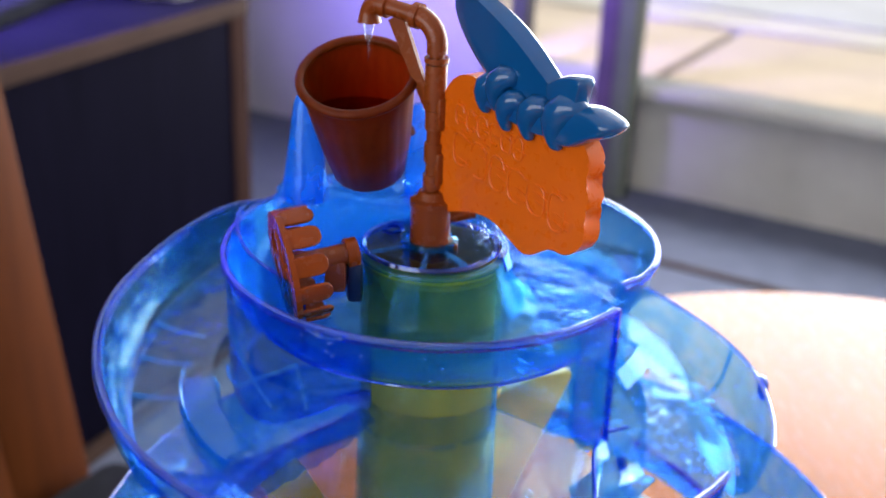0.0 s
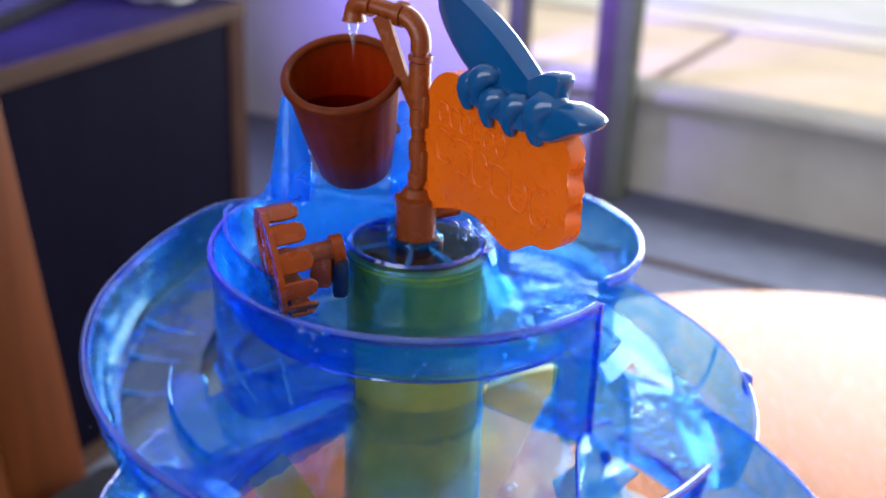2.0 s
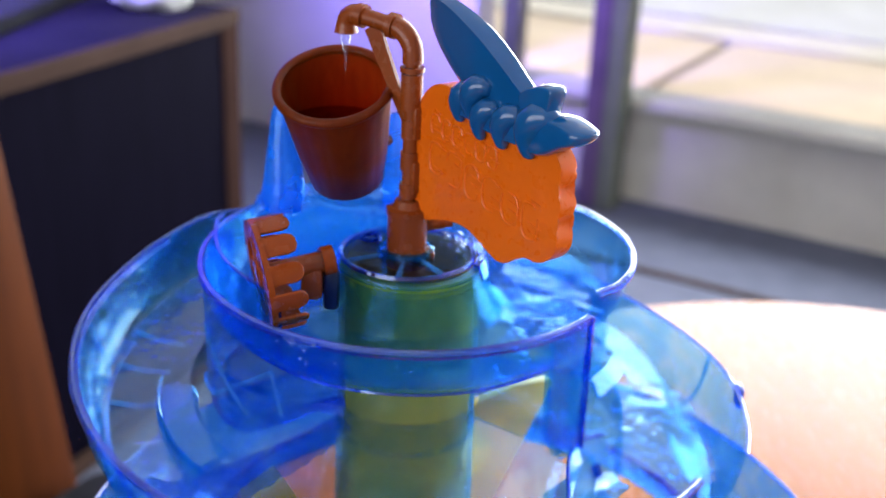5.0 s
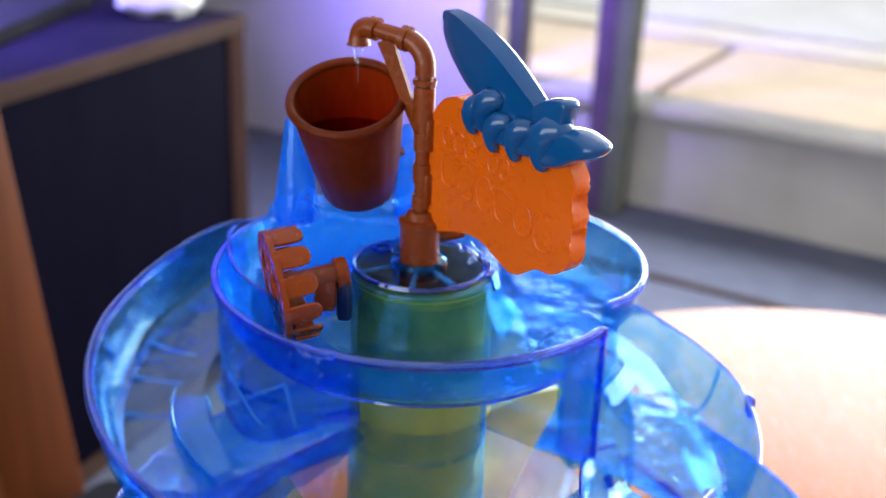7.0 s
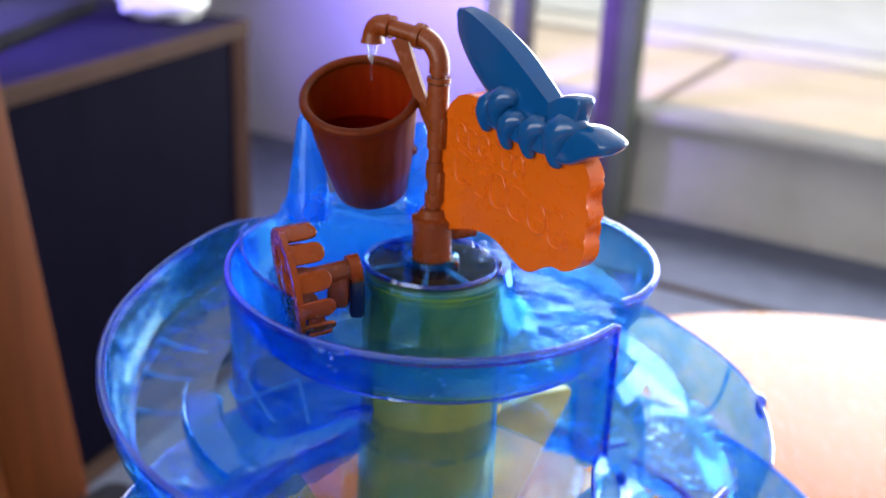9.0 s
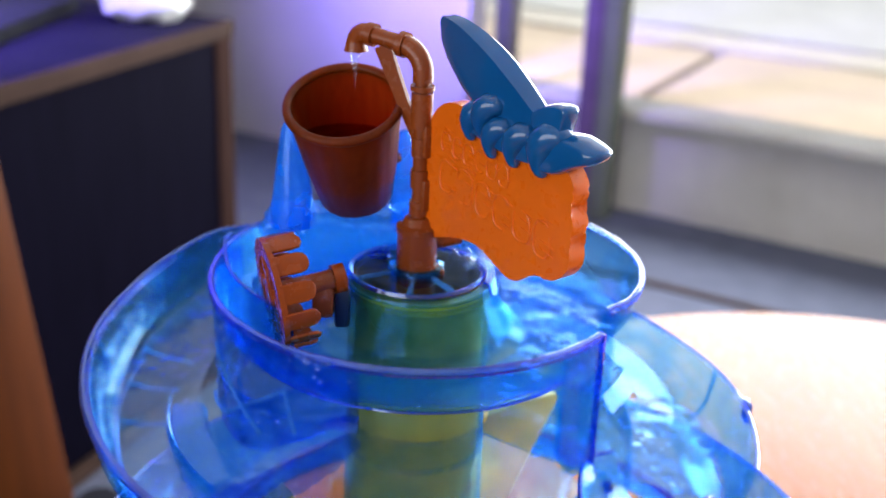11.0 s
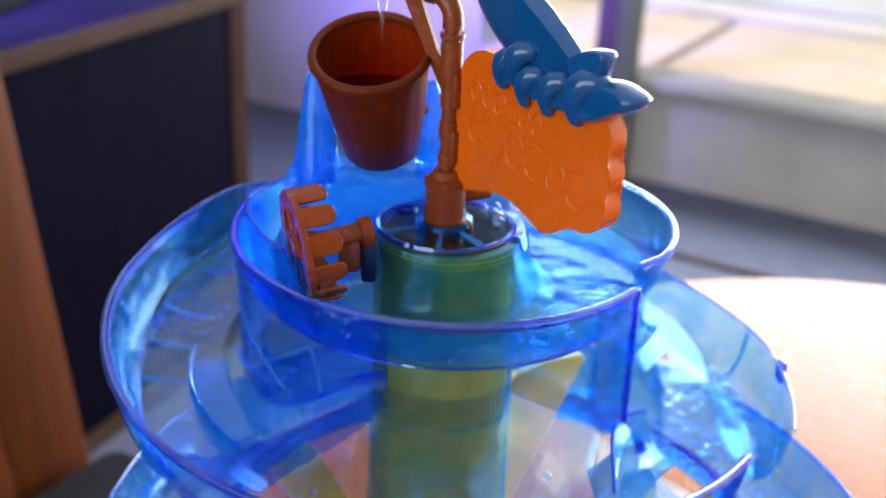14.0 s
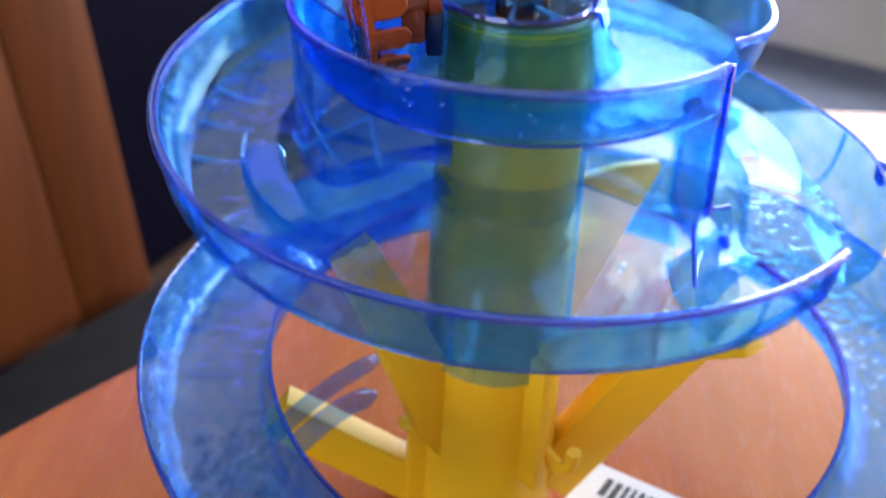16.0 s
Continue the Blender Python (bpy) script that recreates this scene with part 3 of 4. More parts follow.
for a in (190, 214):
    part("skirt_rib", around(bmesh.new(), lambda q: [(0.0880, -0.026), (0.0868, skirt_z(q) + 0.001)], steps(a, a + 1.2, 0.6), 0.0012), BLUE, tray)
part("skirt_rib", around(bmesh.new(), lambda q: [(0.0876, -0.043 + (q - 190) * 0.0003), (0.0876, -0.0455 + (q - 190) * 0.0003)], steps(186, 236), 0.0012), BLUE, tray)
for p0, p1 in (((208, -0.0485), (236, -0.0190)), ((236, -0.0195), (239, -0.0370)), ((200, -0.0220), (227, -0.0440)), ((188, -0.056), (208, -0.0485))):
    pts = []
    for k in range(9):
        a = radians(p0[0] + (p1[0] - p0[0]) * k / 8)
        pts.append((0.0906 * math.cos(a), 0.0906 * math.sin(a), p0[1] + (p1[1] - p0[1]) * k / 8))
    part("lattice_bar", tube(bmesh.new(), pts, 0.0009, 8), LATTICE, skirt)
part("chute_panel", around(bmesh.new(), lambda a: [(0.0907, -0.001), (0.0910, -0.03), (0.0915, -0.0605 + max(0, 315 - a) * 0.0025)], steps(309, 323.5, 1.5), 0.0018), BLUE, tray, "upright end panel of the tray wall")
part("panel_back", around(bmesh.new(), lambda a: [(0.0880, -0.020), (0.0885, -0.04), (0.0893, -0.0590 + max(0, 314 - a) * 0.0025)], steps(309.5, 323, 1.5), 0.0018), BLUE, tray, "inner skin of the end panel")
part("panel_edge", around(bmesh.new(), lambda a: [(0.0912, -0.024), (0.0915, -0.045)], steps(308.6, 309.4, 0.4), 0.0016), BLUE, tray, "moulded panel edge")
part("panel_edge", around(bmesh.new(), lambda a: [(0.0912, 0.0), (0.0915, -0.03), (0.0918, -0.0605)], steps(323.2, 324.2, 0.5), 0.0028), BLUE_EDGE, tray, "dark blue panel edge")
bm = bmesh.new()
tube(bm, [(0.0915 * math.cos(radians(a)), 0.0915 * math.sin(radians(a)), -0.0012 - 0.0015 * math.sin(radians((a + 120) * 18))) for a in steps(-120, -110, 1)], 0.0014)
part("clip", bm, BLUE, tray, "moulded clip on the rim")
guide_r = curve([(158, 0.096), (172, 0.0890), (184, 0.0834), (203, 0.0762), (217, 0.0727), (226, 0.0735)])
part("guide_wall", around(bmesh.new(), lambda a: [(guide_r(a), 0.0012), (guide_r(a) - 0.0006, -0.012), (guide_r(a) - 0.0010, -0.0262)], steps(158, 226), 0.0014), BLUE, tray, "inner guide wall beside the wheel")
part("guide_edge", around(bmesh.new(), lambda a: [(guide_r(a) - 0.0008, 0.0018), (guide_r(a) + 0.0008, 0.0018)], steps(158, 226), 0.0008), RIM_LIGHT, tray, "polished top edge of the guide wall")
part("guide_edge", around(bmesh.new(), lambda a: [(0.0737, 0.0012), (0.0727, -0.0255)], steps(225.6, 226.8, 0.4), 0.0020), BLUE_EDGE, tray, "dark upright end of the guide wall")
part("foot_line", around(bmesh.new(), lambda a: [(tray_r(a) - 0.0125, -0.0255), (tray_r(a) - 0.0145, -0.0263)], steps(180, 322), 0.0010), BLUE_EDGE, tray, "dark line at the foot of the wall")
# cradle that carries the bucket
bm = box(bmesh.new(), (-0.074, 0.022, -0.02), (0.002, 0.052, 0.016), 0.008, None, 4)
bmesh.ops.subdivide_edges(bm, edges=bm.edges[:], cuts=4, use_grid_fill=True)
for v in bm.verts:
    v.co += noise.noise_vector(v.co * 130) * 0.0030
part("cradle", bm, FROST, tray, "moulded cradle under the bucket")
for hx, w0, w1, z0, z1 in ((-0.0596, 0.0112, 0.0042, 0.010, 0.061), (-0.0092, 0.0056, 0.0044, 0.010, 0.056)):
    bm = bmesh.new()
    tube(bm, [(hx, 0.03, z0 + (z1 - z0) * k / 8) for k in range(9)], [w0 + (w1 - w0) * (k / 8) for k in range(8)] + [w1 * 0.45], 16)
    part("upright", bm, UPRIGHT, tray, "tapered upright beside the bucket")

LIDC = (-0.0015, -0.0006)
lid = part("lid", lathe(bmesh.new(), [(0, 0.0008), (0.0286, 0.0008), (0.0286, 0.0020), (0, 0.0020)], LIDC), LID, tray, "smoky clear lid over the column")
part("lid_rim", around(bmesh.new(), lambda a: [(0.0282, 0.0022), (0.0294, 0.0026), (0.0298, 0.0012)], steps(0, 357), 0.0008, LIDC, closed=True), BLUE_EDGE, lid, "dark blue lid rim")
part("lid_ring", around(bmesh.new(), lambda a: [(0.0098, 0.0020), (0.0104, 0.0042), (0.0118, 0.0040), (0.0122, 0.0020)], steps(0, 352, 8), 0.0008, (PIPE_X, 0), closed=True), BLUE, lid, "blue ring round the pipe")
part("lid_ring", around(bmesh.new(), lambda a: [(0.0034, 0.0021), (0.0036, 0.0034), (0.0046, 0.0034), (0.0048, 0.0021)], steps(0, 345, 15), 0.0006, (-0.0185, 0.0130), closed=True), BLUE_EDGE, lid, "dark ring round a drain hole")
for a in (262, 300, 205):
    part("lid_rib", around(bmesh.new(), lambda q: [(0.0126, 0.0026), (0.0276, 0.0026)], steps(a, a + 5, 1), 0.0012, LIDC), LATTICE, lid)
part("notch", around(bmesh.new(), lambda a: [(0.0296, 0.0016), (0.0325, 0.0016), (0.0345, -0.0040)], steps(-24, 30), 0.0012), BLUE_EDGE, tray, "raised flange beside the lid")

# ---- tube sleeve round the column ----
sleeve = thing("column_sleeve", (0, 0, -0.165), "clear blue plastic sleeve round the yellow column", "sleeve")
part("tube", around(bmesh.new(), lambda a: [(0.0312, -0.004), (0.0312, -0.06), (0.0330, -0.165)], steps(0, 356, 4), 0.0014, closed=True), SLEEVE, sleeve)
# Pale strip drawn in place of a highlight down the sleeve's edge.
part("highlight_strip", around(bmesh.new(), lambda a: [(0.0316, -0.030), (0.0318, -0.06), (0.0336, -0.164)], steps(-22, -16, 2), 0.0012), LATTICE, sleeve, "pale upright strip drawn as the edge's highlight")
part("seam", around(bmesh.new(), lambda a: [(0.0322, -0.0815), (0.0323, -0.0840)], steps(0, 356, 4), 0.0008, closed=True), PALE, sleeve)

# ---- upper slide ring ----
slide = thing("upper_slide", (0, 0, -0.085), "clear blue plastic slide ring below the top tray", "slide")
rim_z = curve([(-20, -0.0630), (0, -0.0605), (36, -0.0595), (90, -0.041), (136, -0.0235), (150, -0.0265), (165, -0.0315), (180, -0.0345), (200, -0.0405), (220, -0.045), (240, -0.0475), (263, -0.0490), (290, -0.0510), (304, -0.0525), (324, -0.0545)])
rim_r = curve([(-20, 0.1535), (0, 0.1515), (36, 0.1475), (136, 0.145), (180, 0.1450), (220, 0.1455), (263, 0.1475), (290, 0.147), (304, 0.146), (324, 0.145)])
in_r = curve([(-20, 0.101), (60, 0.100), (130, 0.092), (175, 0.086), (195, 0.060), (212, 0.036), (225, 0.033), (324, 0.033)])


def slide_wall(a):
    r, z = rim_r(a), rim_z(a)
    return [(r, z), (r - 0.0012, z - 0.008), (r - 0.003, z - 0.017), (r - 0.0065, z - 0.0235), (r - 0.012, z - 0.0275)]


def slide_floor(a):
    r, z = rim_r(a) - 0.012, rim_z(a) - 0.0275
    q = in_r(a)
    zi = -0.0675 + max(0.0, 225 - a) * 0.00005
    return [(r, z), (r + (q - r) * 0.3, z * 0.6 + zi * 0.4 - 0.002), (r + (q - r) * 0.6, zi - 0.0005), (q, zi)]


part("inner_plate", around(bmesh.new(), lambda a: [(min(in_r(a), 0.0995), -0.0690), (0.060, -0.0685), (0.034, -0.0685)], steps(-34, 190), 0.0014), INNER, slide)
part("back_skirt", around(bmesh.new(), lambda a: [(0.0985, -0.0275), (0.0995, -0.045), (0.1000, -0.0685)], steps(18, 150), 0.0015), BACK, slide, "clear blue skirt at the back of the channel")
slide_side = part("outer_wall", around(bmesh.new(), slide_wall, steps(-20, 324), 0.0017), BLUE_SLIDE, slide)
part("rim", around(bmesh.new(), lambda a: [(rim_r(a) - 0.0005, rim_z(a) + 0.0012), (rim_r(a) + 0.0007, rim_z(a) + 0.0014), (rim_r(a) + 0.0015, rim_z(a) + 0.0008), (rim_r(a) + 0.0016, rim_z(a) - 0.0005)], steps(-20, 324), 0.0007), RIM_LIGHT, slide, "polished pale blue rim")
part("rim_line", around(bmesh.new(), lambda a: [(rim_r(a) - 0.0014, rim_z(a) + 0.0004), (rim_r(a) - 0.0018, rim_z(a) - 0.0026)], steps(150, 324), 0.0012), BLUE_EDGE, slide, "dark line inside the rim")
part("floor_plate", around(bmesh.new(), slide_floor, steps(-20, 226), 0.0016), CHANNEL, slide)
part("floor_plate", around(bmesh.new(), slide_floor, steps(226, 324), 0.0016), PALE, slide, "clear flat front plate")
part("foot_line", around(bmesh.new(), lambda a: [(rim_r(a) - 0.0108, rim_z(a) - 0.0277), (rim_r(a) - 0.0125, rim_z(a) - 0.0288)], steps(170, 322), 0.0010), BLUE_EDGE, slide, "dark line at the foot of the wall")
part("inner_wall", around(bmesh.new(), lambda a: [(in_r(a), rim_z(a) - 0.0265), (in_r(a) - 0.001, rim_z(a) - 0.016), (in_r(a) - 0.0014, rim_z(a) - 0.009)], steps(-20, 120), 0.0016), BLUE, slide, "low inner wall of the channel")
for a in (12, 178, 219.5, 263, 304.5):
    part("seam_rib", around(bmesh.new(), lambda q: [(p[0] + 0.0012, p[1]) for p in slide_wall(q)], steps(a, a + 0.7, 0.35), 0.0012), BLUE, slide_side, "moulded seam across the wall")
part("ledge", around(bmesh.new(), lambda a: [(0.1120, -0.0680), (0.1105, -0.0625), (0.1085, -0.0618), (0.0970, -0.0622), (0.0950, -0.0660)], steps(188, 224), 0.0015), REFLECT_PALE, slide, "blue inner ledge of the channel, paled for its reflection")
part("ledge_edge", around(bmesh.new(), lambda a: [(0.1122, -0.0635), (0.1112, -0.0616)], steps(180, 226), 0.0012), BLUE, slide, "dark edge of the ledge")
bm = bmesh.new()
rows = []
for k in range(37):
    r = 0.0420 + (0.141 - 0.0420) * k / 36
    wob = noise.noise(Vector((r * 90, 0.3, 0))) * 2.6
    row = []
    for j, (da, z) in enumerate(((225.5, -0.0648), (227, -0.0628), (230, -0.0632), (233.5, -0.0645), (237, -0.0668))):
        a = radians(da + wob * (1.0 if j else 0.5) + (0.0405 / r - 0.3) * 1.5)
        rise = max(0.0, r - 0.115) * 0.45
        row.append([bm.verts.new((r * math.cos(a), r * math.sin(a), z + rise + dz + 0.0006 * math.sin(k * 1.7 + j))) for dz in (0.0, -0.0014)])
    rows.append(row)
for p, q in zip(rows, rows[1:]):
    for j in range(4):
        bm.faces.new((p[j][0], p[j + 1][0], q[j + 1][0], q[j][0]))
        bm.faces.new((p[j][1], q[j][1], q[j + 1][1], p[j + 1][1]))
    bm.faces.new((p[0][0], q[0][0], q[0][1], p[0][1]))
    bm.faces.new((p[4][0], p[4][1], q[4][1], q[4][0]))
part("step", bm, STEP_BLUE, slide, "wavy deep blue step across the channel")
for a in (170, 182, 194):
    part("floor_rib", around(bmesh.new(), lambda q: [(rim_r(q) - 0.013, rim_z(q) - 0.0215), (rim_r(q) - 0.024, rim_z(q) - 0.0248), (max(in_r(q), 0.096) + 0.012, rim_z(q) - 0.0258)], steps(a, a + 0.8, 0.4), 0.0016), LATTICE, slide, "moulded rib across the channel floor")
part("end_lip", around(bmesh.new(), lambda a: [(rim_r(324) - 0.001, rim_z(324)), (0.141, -0.074), (0.132, -0.085), (0.118, -0.0865), (0.104, -0.078), (0.100, -0.066)], steps(322.8, 324.4, 0.8), 0.0032), BLUE_EDGE, slide, "dark edge of the pouring end")
part("end_trough", around(bmesh.new(), lambda a: [(0.1405, -0.070), (0.132, -0.084), (0.118, -0.0855), (0.104, -0.077), (0.098, -0.062 - 0.0003 * (324 - a))], steps(306, 324), 0.0016), BLUE, slide, "deep trough at the pouring end")
corners = [[(math.cos(radians(a)) * r, math.sin(radians(a)) * r, z) for r, a, z in row] for row in (((0.0945, -24, -0.064), (0.1035, -49.5, -0.064)), ((0.1180, -38, -0.066), (0.1310, -59.5, -0.066)))]
grid = []
for i in range(13):
    u = i / 12
    line = []
    for j in range(11):
        v = j / 10
        q = [(corners[0][0][c] * (1 - u) + corners[0][1][c] * u) * (1 - v) + (corners[1][0][c] * (1 - u) + corners[1][1][c] * u) * v for c in range(3)]
        bulge = math.sin(math.pi * u) * (1 - v)
        rad = math.hypot(q[0], q[1])
        line.append(Vector((q[0] * (1 - 0.007 * bulge / rad), q[1] * (1 - 0.007 * bulge / rad), q[2] - 0.007 * math.sin(math.pi * v) + 0.003 * math.sin(math.pi * u))))
    grid.append(line)
fin = bmesh.new()
sheets = [[[fin.verts.new(p + Vector((0, 0, dz))) for p in line] for line in grid] for dz in (0.0, -0.0016)]
for i in range(12):
    for j in range(10):
        for sh in sheets:
            fin.faces.new((sh[i][j], sh[i][j + 1], sh[i + 1][j + 1], sh[i + 1][j]))
border = [(i, 0) for i in range(12)] + [(12, j) for j in range(10)] + [(i, 10) for i in range(12, 0, -1)] + [(0, j) for j in range(10, 0, -1)]
for (a, b), (c, d) in zip(border, border[1:] + border[:1]):
    fin.faces.new((sheets[0][a][b], sheets[0][c][d], sheets[1][c][d], sheets[1][a][b]))
part("scoop", fin, REFLECT_PALE, slide, "curved glossy scoop below the tray outlet")
part("scoop_edge", tube(bmesh.new(), [line[0] for line in grid] + grid[-1][1:4], 0.0009, 8), BLUE_EDGE, slide, "dark edge of the scoop")
part("clip", box(bmesh.new(), (0.1525, -0.006, -0.068), (0.1555, 0.002, -0.058), 0.001), BLUE_EDGE, slide, "dark blue clip on the rim")

# ---- lower slide ring ----
low = thing("lower_slide", (0.027, -0.005, -0.185), "clear blue plastic lower slide ring round the column", "slide")
LC = (0.027, -0.005)
low_z = curve([(-90, -0.172), (0, -0.150), (90, -0.146), (180, -0.152), (270, -0.172)])


def low_section(a):
    z = low_z(a)
    return [(0.185, z), (0.1835, z - 0.010), (0.181, z - 0.018), (0.175, z - 0.026), (0.165, z - 0.029), (0.148, z - 0.029), (0.138, z - 0.026), (0.132, z - 0.018), (0.1305, z - 0.006)]


low_side = part("channel", around(bmesh.new(), low_section, steps(-90, 267), 0.0017, LC, closed=True), BLUE_DEEP, low)
part("rim", around(bmesh.new(), lambda a: [(0.1850, low_z(a) + 0.0010), (0.1862, low_z(a) + 0.0003), (0.1862, low_z(a) - 0.0020)], steps(-90, 267), 0.0010, LC, closed=True), RIM_LIGHT, low, "polished pale blue outer rim")
part("rim", around(bmesh.new(), lambda a: [(0.1312, low_z(a) - 0.0052), (0.1298, low_z(a) - 0.0055), (0.1297, low_z(a) - 0.0078)], steps(-90, 267), 0.0011, LC, closed=True), BLUE_EDGE, low, "thick blue inner rim")
for a in (150, 185, 215):
    part("seam_rib", around(bmesh.new(), lambda q: [(p[0], p[1] + 0.001) for p in low_section(q)[:6]], steps(a, a + 0.6, 0.3), 0.0012, LC), BLUE_EDGE, low_side, "moulded seam across the channel")

for p0, p1, r0 in (((-0.098, -0.040, -0.196), (-0.057, 0.021, -0.194), 0.0042), ((-0.086, -0.048, -0.194), (-0.056, -0.011, -0.192), 0.0050)):
    m0, m1 = Vector(p0), Vector(p1)
    part("guide_bar", tube(bmesh.new(), [m0 + (m1 - m0) * k / 8 + Vector((0, 0, 0.004 * math.sin(math.pi * k / 8))) for k in range(9)], [r0] * 8 + [r0 * 0.5], 14), STEP_BLUE, low, "rounded blue guide bar")

# ---- bucket ----
bucket = thing("bucket", (-0.031, 0.029, 0.02), "brown plastic bucket moulded like wooden staves", "bucket")
rc, bc = Vector((-0.0352, 0.010, 0.0735)), Vector((-0.0308, 0.034, 0.0240))
axis = (rc - bc).normalized()
L = (rc - bc).length
turn = axis.to_track_quat("Z", "Y").to_matrix().to_4x4()
bm_m = Matrix.Translation(bc) @ turn


def staved(r, a):
    return r * (1 + 0.012 * abs(math.cos(a * 9)))


bm = bmesh.new()
rings = []
N = 144
for r, z, wob in ((0.0, 0.0, 0), (0.0155, 0.0, 0), (0.0168, 0.0012, 1), (0.0205, L * 0.4, 1), (0.0238, L * 0.86, 1), (0.0243, L * 0.9, 0), (0.0245, L, 0), (0.0228, L, 0), (0.0222, L * 0.9, 1), (0.0188, L * 0.4, 1), (0.0155, 0.003, 0), (0.0, 0.003, 0)):
    if r == 0:
        rings.append([bm.verts.new(bm_m @ Vector((0, 0, z)))])
    else:
        rings.append([bm.verts.new(bm_m @ Vector(((staved(r, 2 * math.pi * k / N) if wob else r) * math.cos(2 * math.pi * k / N), (staved(r, 2 * math.pi * k / N) if wob else r) * math.sin(2 * math.pi * k / N), z))) for k in range(N)])
for p, q in zip(rings, rings[1:]):
    for k in range(N):
        f = list(dict.fromkeys([p[k % len(p)], p[(k + 1) % N % len(p)], q[(k + 1) % N % len(q)], q[k % len(q)]]))
        bm.faces.new(f)
part("body", bm, BUCKET, bucket, angle=50)
bm = bmesh.new()
tor = [bm_m @ Vector((0.0243 * math.cos(2 * math.pi * k / 64), 0.0243 * math.sin(2 * math.pi * k / 64), L - 0.001)) for k in range(65)]
tube(bm, tor, 0.0021, 10)
part("rim", bm, BUCKET, bucket, "rounded brown rim")
for side in (-1, 1):
    p0 = bc + axis * (L * 0.42)
    part("pivot", tube(bmesh.new(), [p0 + Vector((side * 0.019, 0, 0)), p0 + Vector((side * 0.0205, 0.002, 0))], 0.0025), BUCKET, bucket)
bm = bmesh.new()
bmesh.ops.create_circle(bm, cap_ends=True, radius=0.0208, segments=48)
bmesh.ops.scale(bm, verts=bm.verts[:], vec=(0.98, 1.0, 1))
bmesh.ops.translate(bm, verts=bm.verts[:], vec=bc + axis * (L * 0.64))
solid("water", bm, SHADED_WATER, "still water in the brown bucket, tinted for the shade inside", "water", "stuff")

# ---- pipe with tap ----
pipe = thing("water_pipe", (-0.002, 0, 0.0), "brown plastic water pipe with an elbow and tap", "pipe")
PX = PIPE_X
part("base", lathe(bmesh.new(), [(0, -0.004), (0.0088, -0.004), (0.0088, 0.0195), (0.0094, 0.0198), (0.0094, 0.0225), (0.0070, 0.0235), (0.0055, 0.0265), (0.0048, 0.0268), (0, 0.0268)], (PX, 0), 32), BROWN, pipe)
riser = part("riser", tube(bmesh.new(), [(PX, 0, 0.026), (PX, 0, 0.0893)], 0.0031, 20), BROWN, pipe)
for z, h, r in ((0.031, 0.006, 0.0041), (0.044, 0.008, 0.0040), (0.058, 0.008, 0.0040), (0.074, 0.015, 0.0046), (0.0835, 0.002, 0.0052)):
    part("collar", tube(bmesh.new(), [(PX, 0, z - h / 2), (PX, 0, z + h / 2)], r, 20), BROWN, riser)
ad = Vector((-0.0285, 0.0180, 0.0040)).normalized()
top = Vector((PX, 0, 0.1005))
elbow = [(PX, 0, 0.086), (PX, 0, 0.0893)]
for k in range(1, 9):
    a = radians(90 * k / 8)
    q = Vector((PX, 0, 0.0893)) + ad * (0.0095 * (1 - math.cos(a))) + Vector((0, 0, 0.0095 * math.sin(a)))
    elbow.append(q)
arm0 = elbow[-1]
part("elbow", tube(bmesh.new(), elbow, 0.0043, 20), BROWN, pipe)
part("collar", tube(bmesh.new(), [arm0 - ad * 0.001, arm0 + ad * 0.0022], 0.0054, 20), BROWN, pipe)
part("arm", tube(bmesh.new(), [arm0, arm0 + ad * 0.0195], 0.0036, 20), BROWN, pipe)
part("collar", tube(bmesh.new(), [arm0 + ad * 0.0150, arm0 + ad * 0.0185], 0.0050, 20), BROWN, pipe)
tap = [arm0 + ad * 0.0175]
for k in range(0, 8):
    a = radians(90 * k / 7)
    tap.append(arm0 + ad * (0.0190 + 0.006 * math.sin(a)) - Vector((0, 0, 0.006 * (1 - math.cos(a)))))
tap.append(tap[-1] - Vector((0, 0, 0.003)))
part("tap", tube(bmesh.new(), tap, [0.0042] * 8 + [0.0044, 0.0052], 20), BROWN, pipe, "downturned brown tap")
gm2 = bmesh.new()
g0, g1 = arm0 + ad * 0.011 - Vector((0, 0, 0.003)), Vector((PX - 0.001, 0, 0.060))
sidev = (g1 - g0).normalized().cross(ad.cross(Vector((0, 0, 1)))).normalized() * 0.0040
nv = ad.cross(Vector((0, 0, 1))).normalized() * 0.0011
vs = [gm2.verts.new(p) for p in (g0 - sidev - nv, g0 + sidev - nv, g1 + sidev * 0.5 - nv, g1 - sidev * 0.5 - nv, g0 - sidev + nv, g0 + sidev + nv, g1 + sidev * 0.5 + nv, g1 - sidev * 0.5 + nv)]
for f in ((0, 1, 2, 3), (7, 6, 5, 4), (0, 4, 5, 1), (1, 5, 6, 2), (2, 6, 7, 3), (3, 7, 4, 0)):
    gm2.faces.new([vs[i] for i in f])
part("gusset", gm2, BROWN, pipe, "flat diagonal gusset", smooth=False)
part("stub", tube(bmesh.new(), [(0.004, 0.003, 0.0135), (0.017, 0.006, 0.0155)], 0.0032, 16), BROWN, pipe)
part("foot", box(bmesh.new(), (0.003, -0.006, -0.002), (0.0105, 0.004, 0.004), 0.001), BROWN, pipe)
drip = arm0 + ad * 0.0252 - Vector((0, 0, 0.010))
bm = tube(bmesh.new(), [drip, drip - Vector((0, 0, 0.004)), drip - Vector((0, 0, 0.009)), drip - Vector((0, 0, 0.016))], [0.0022, 0.0015, 0.0006, 0.0002], 10)
solid("water_trickle", bm, DROP, "thin clear water trickle falling from the tap", "water", "stuff")

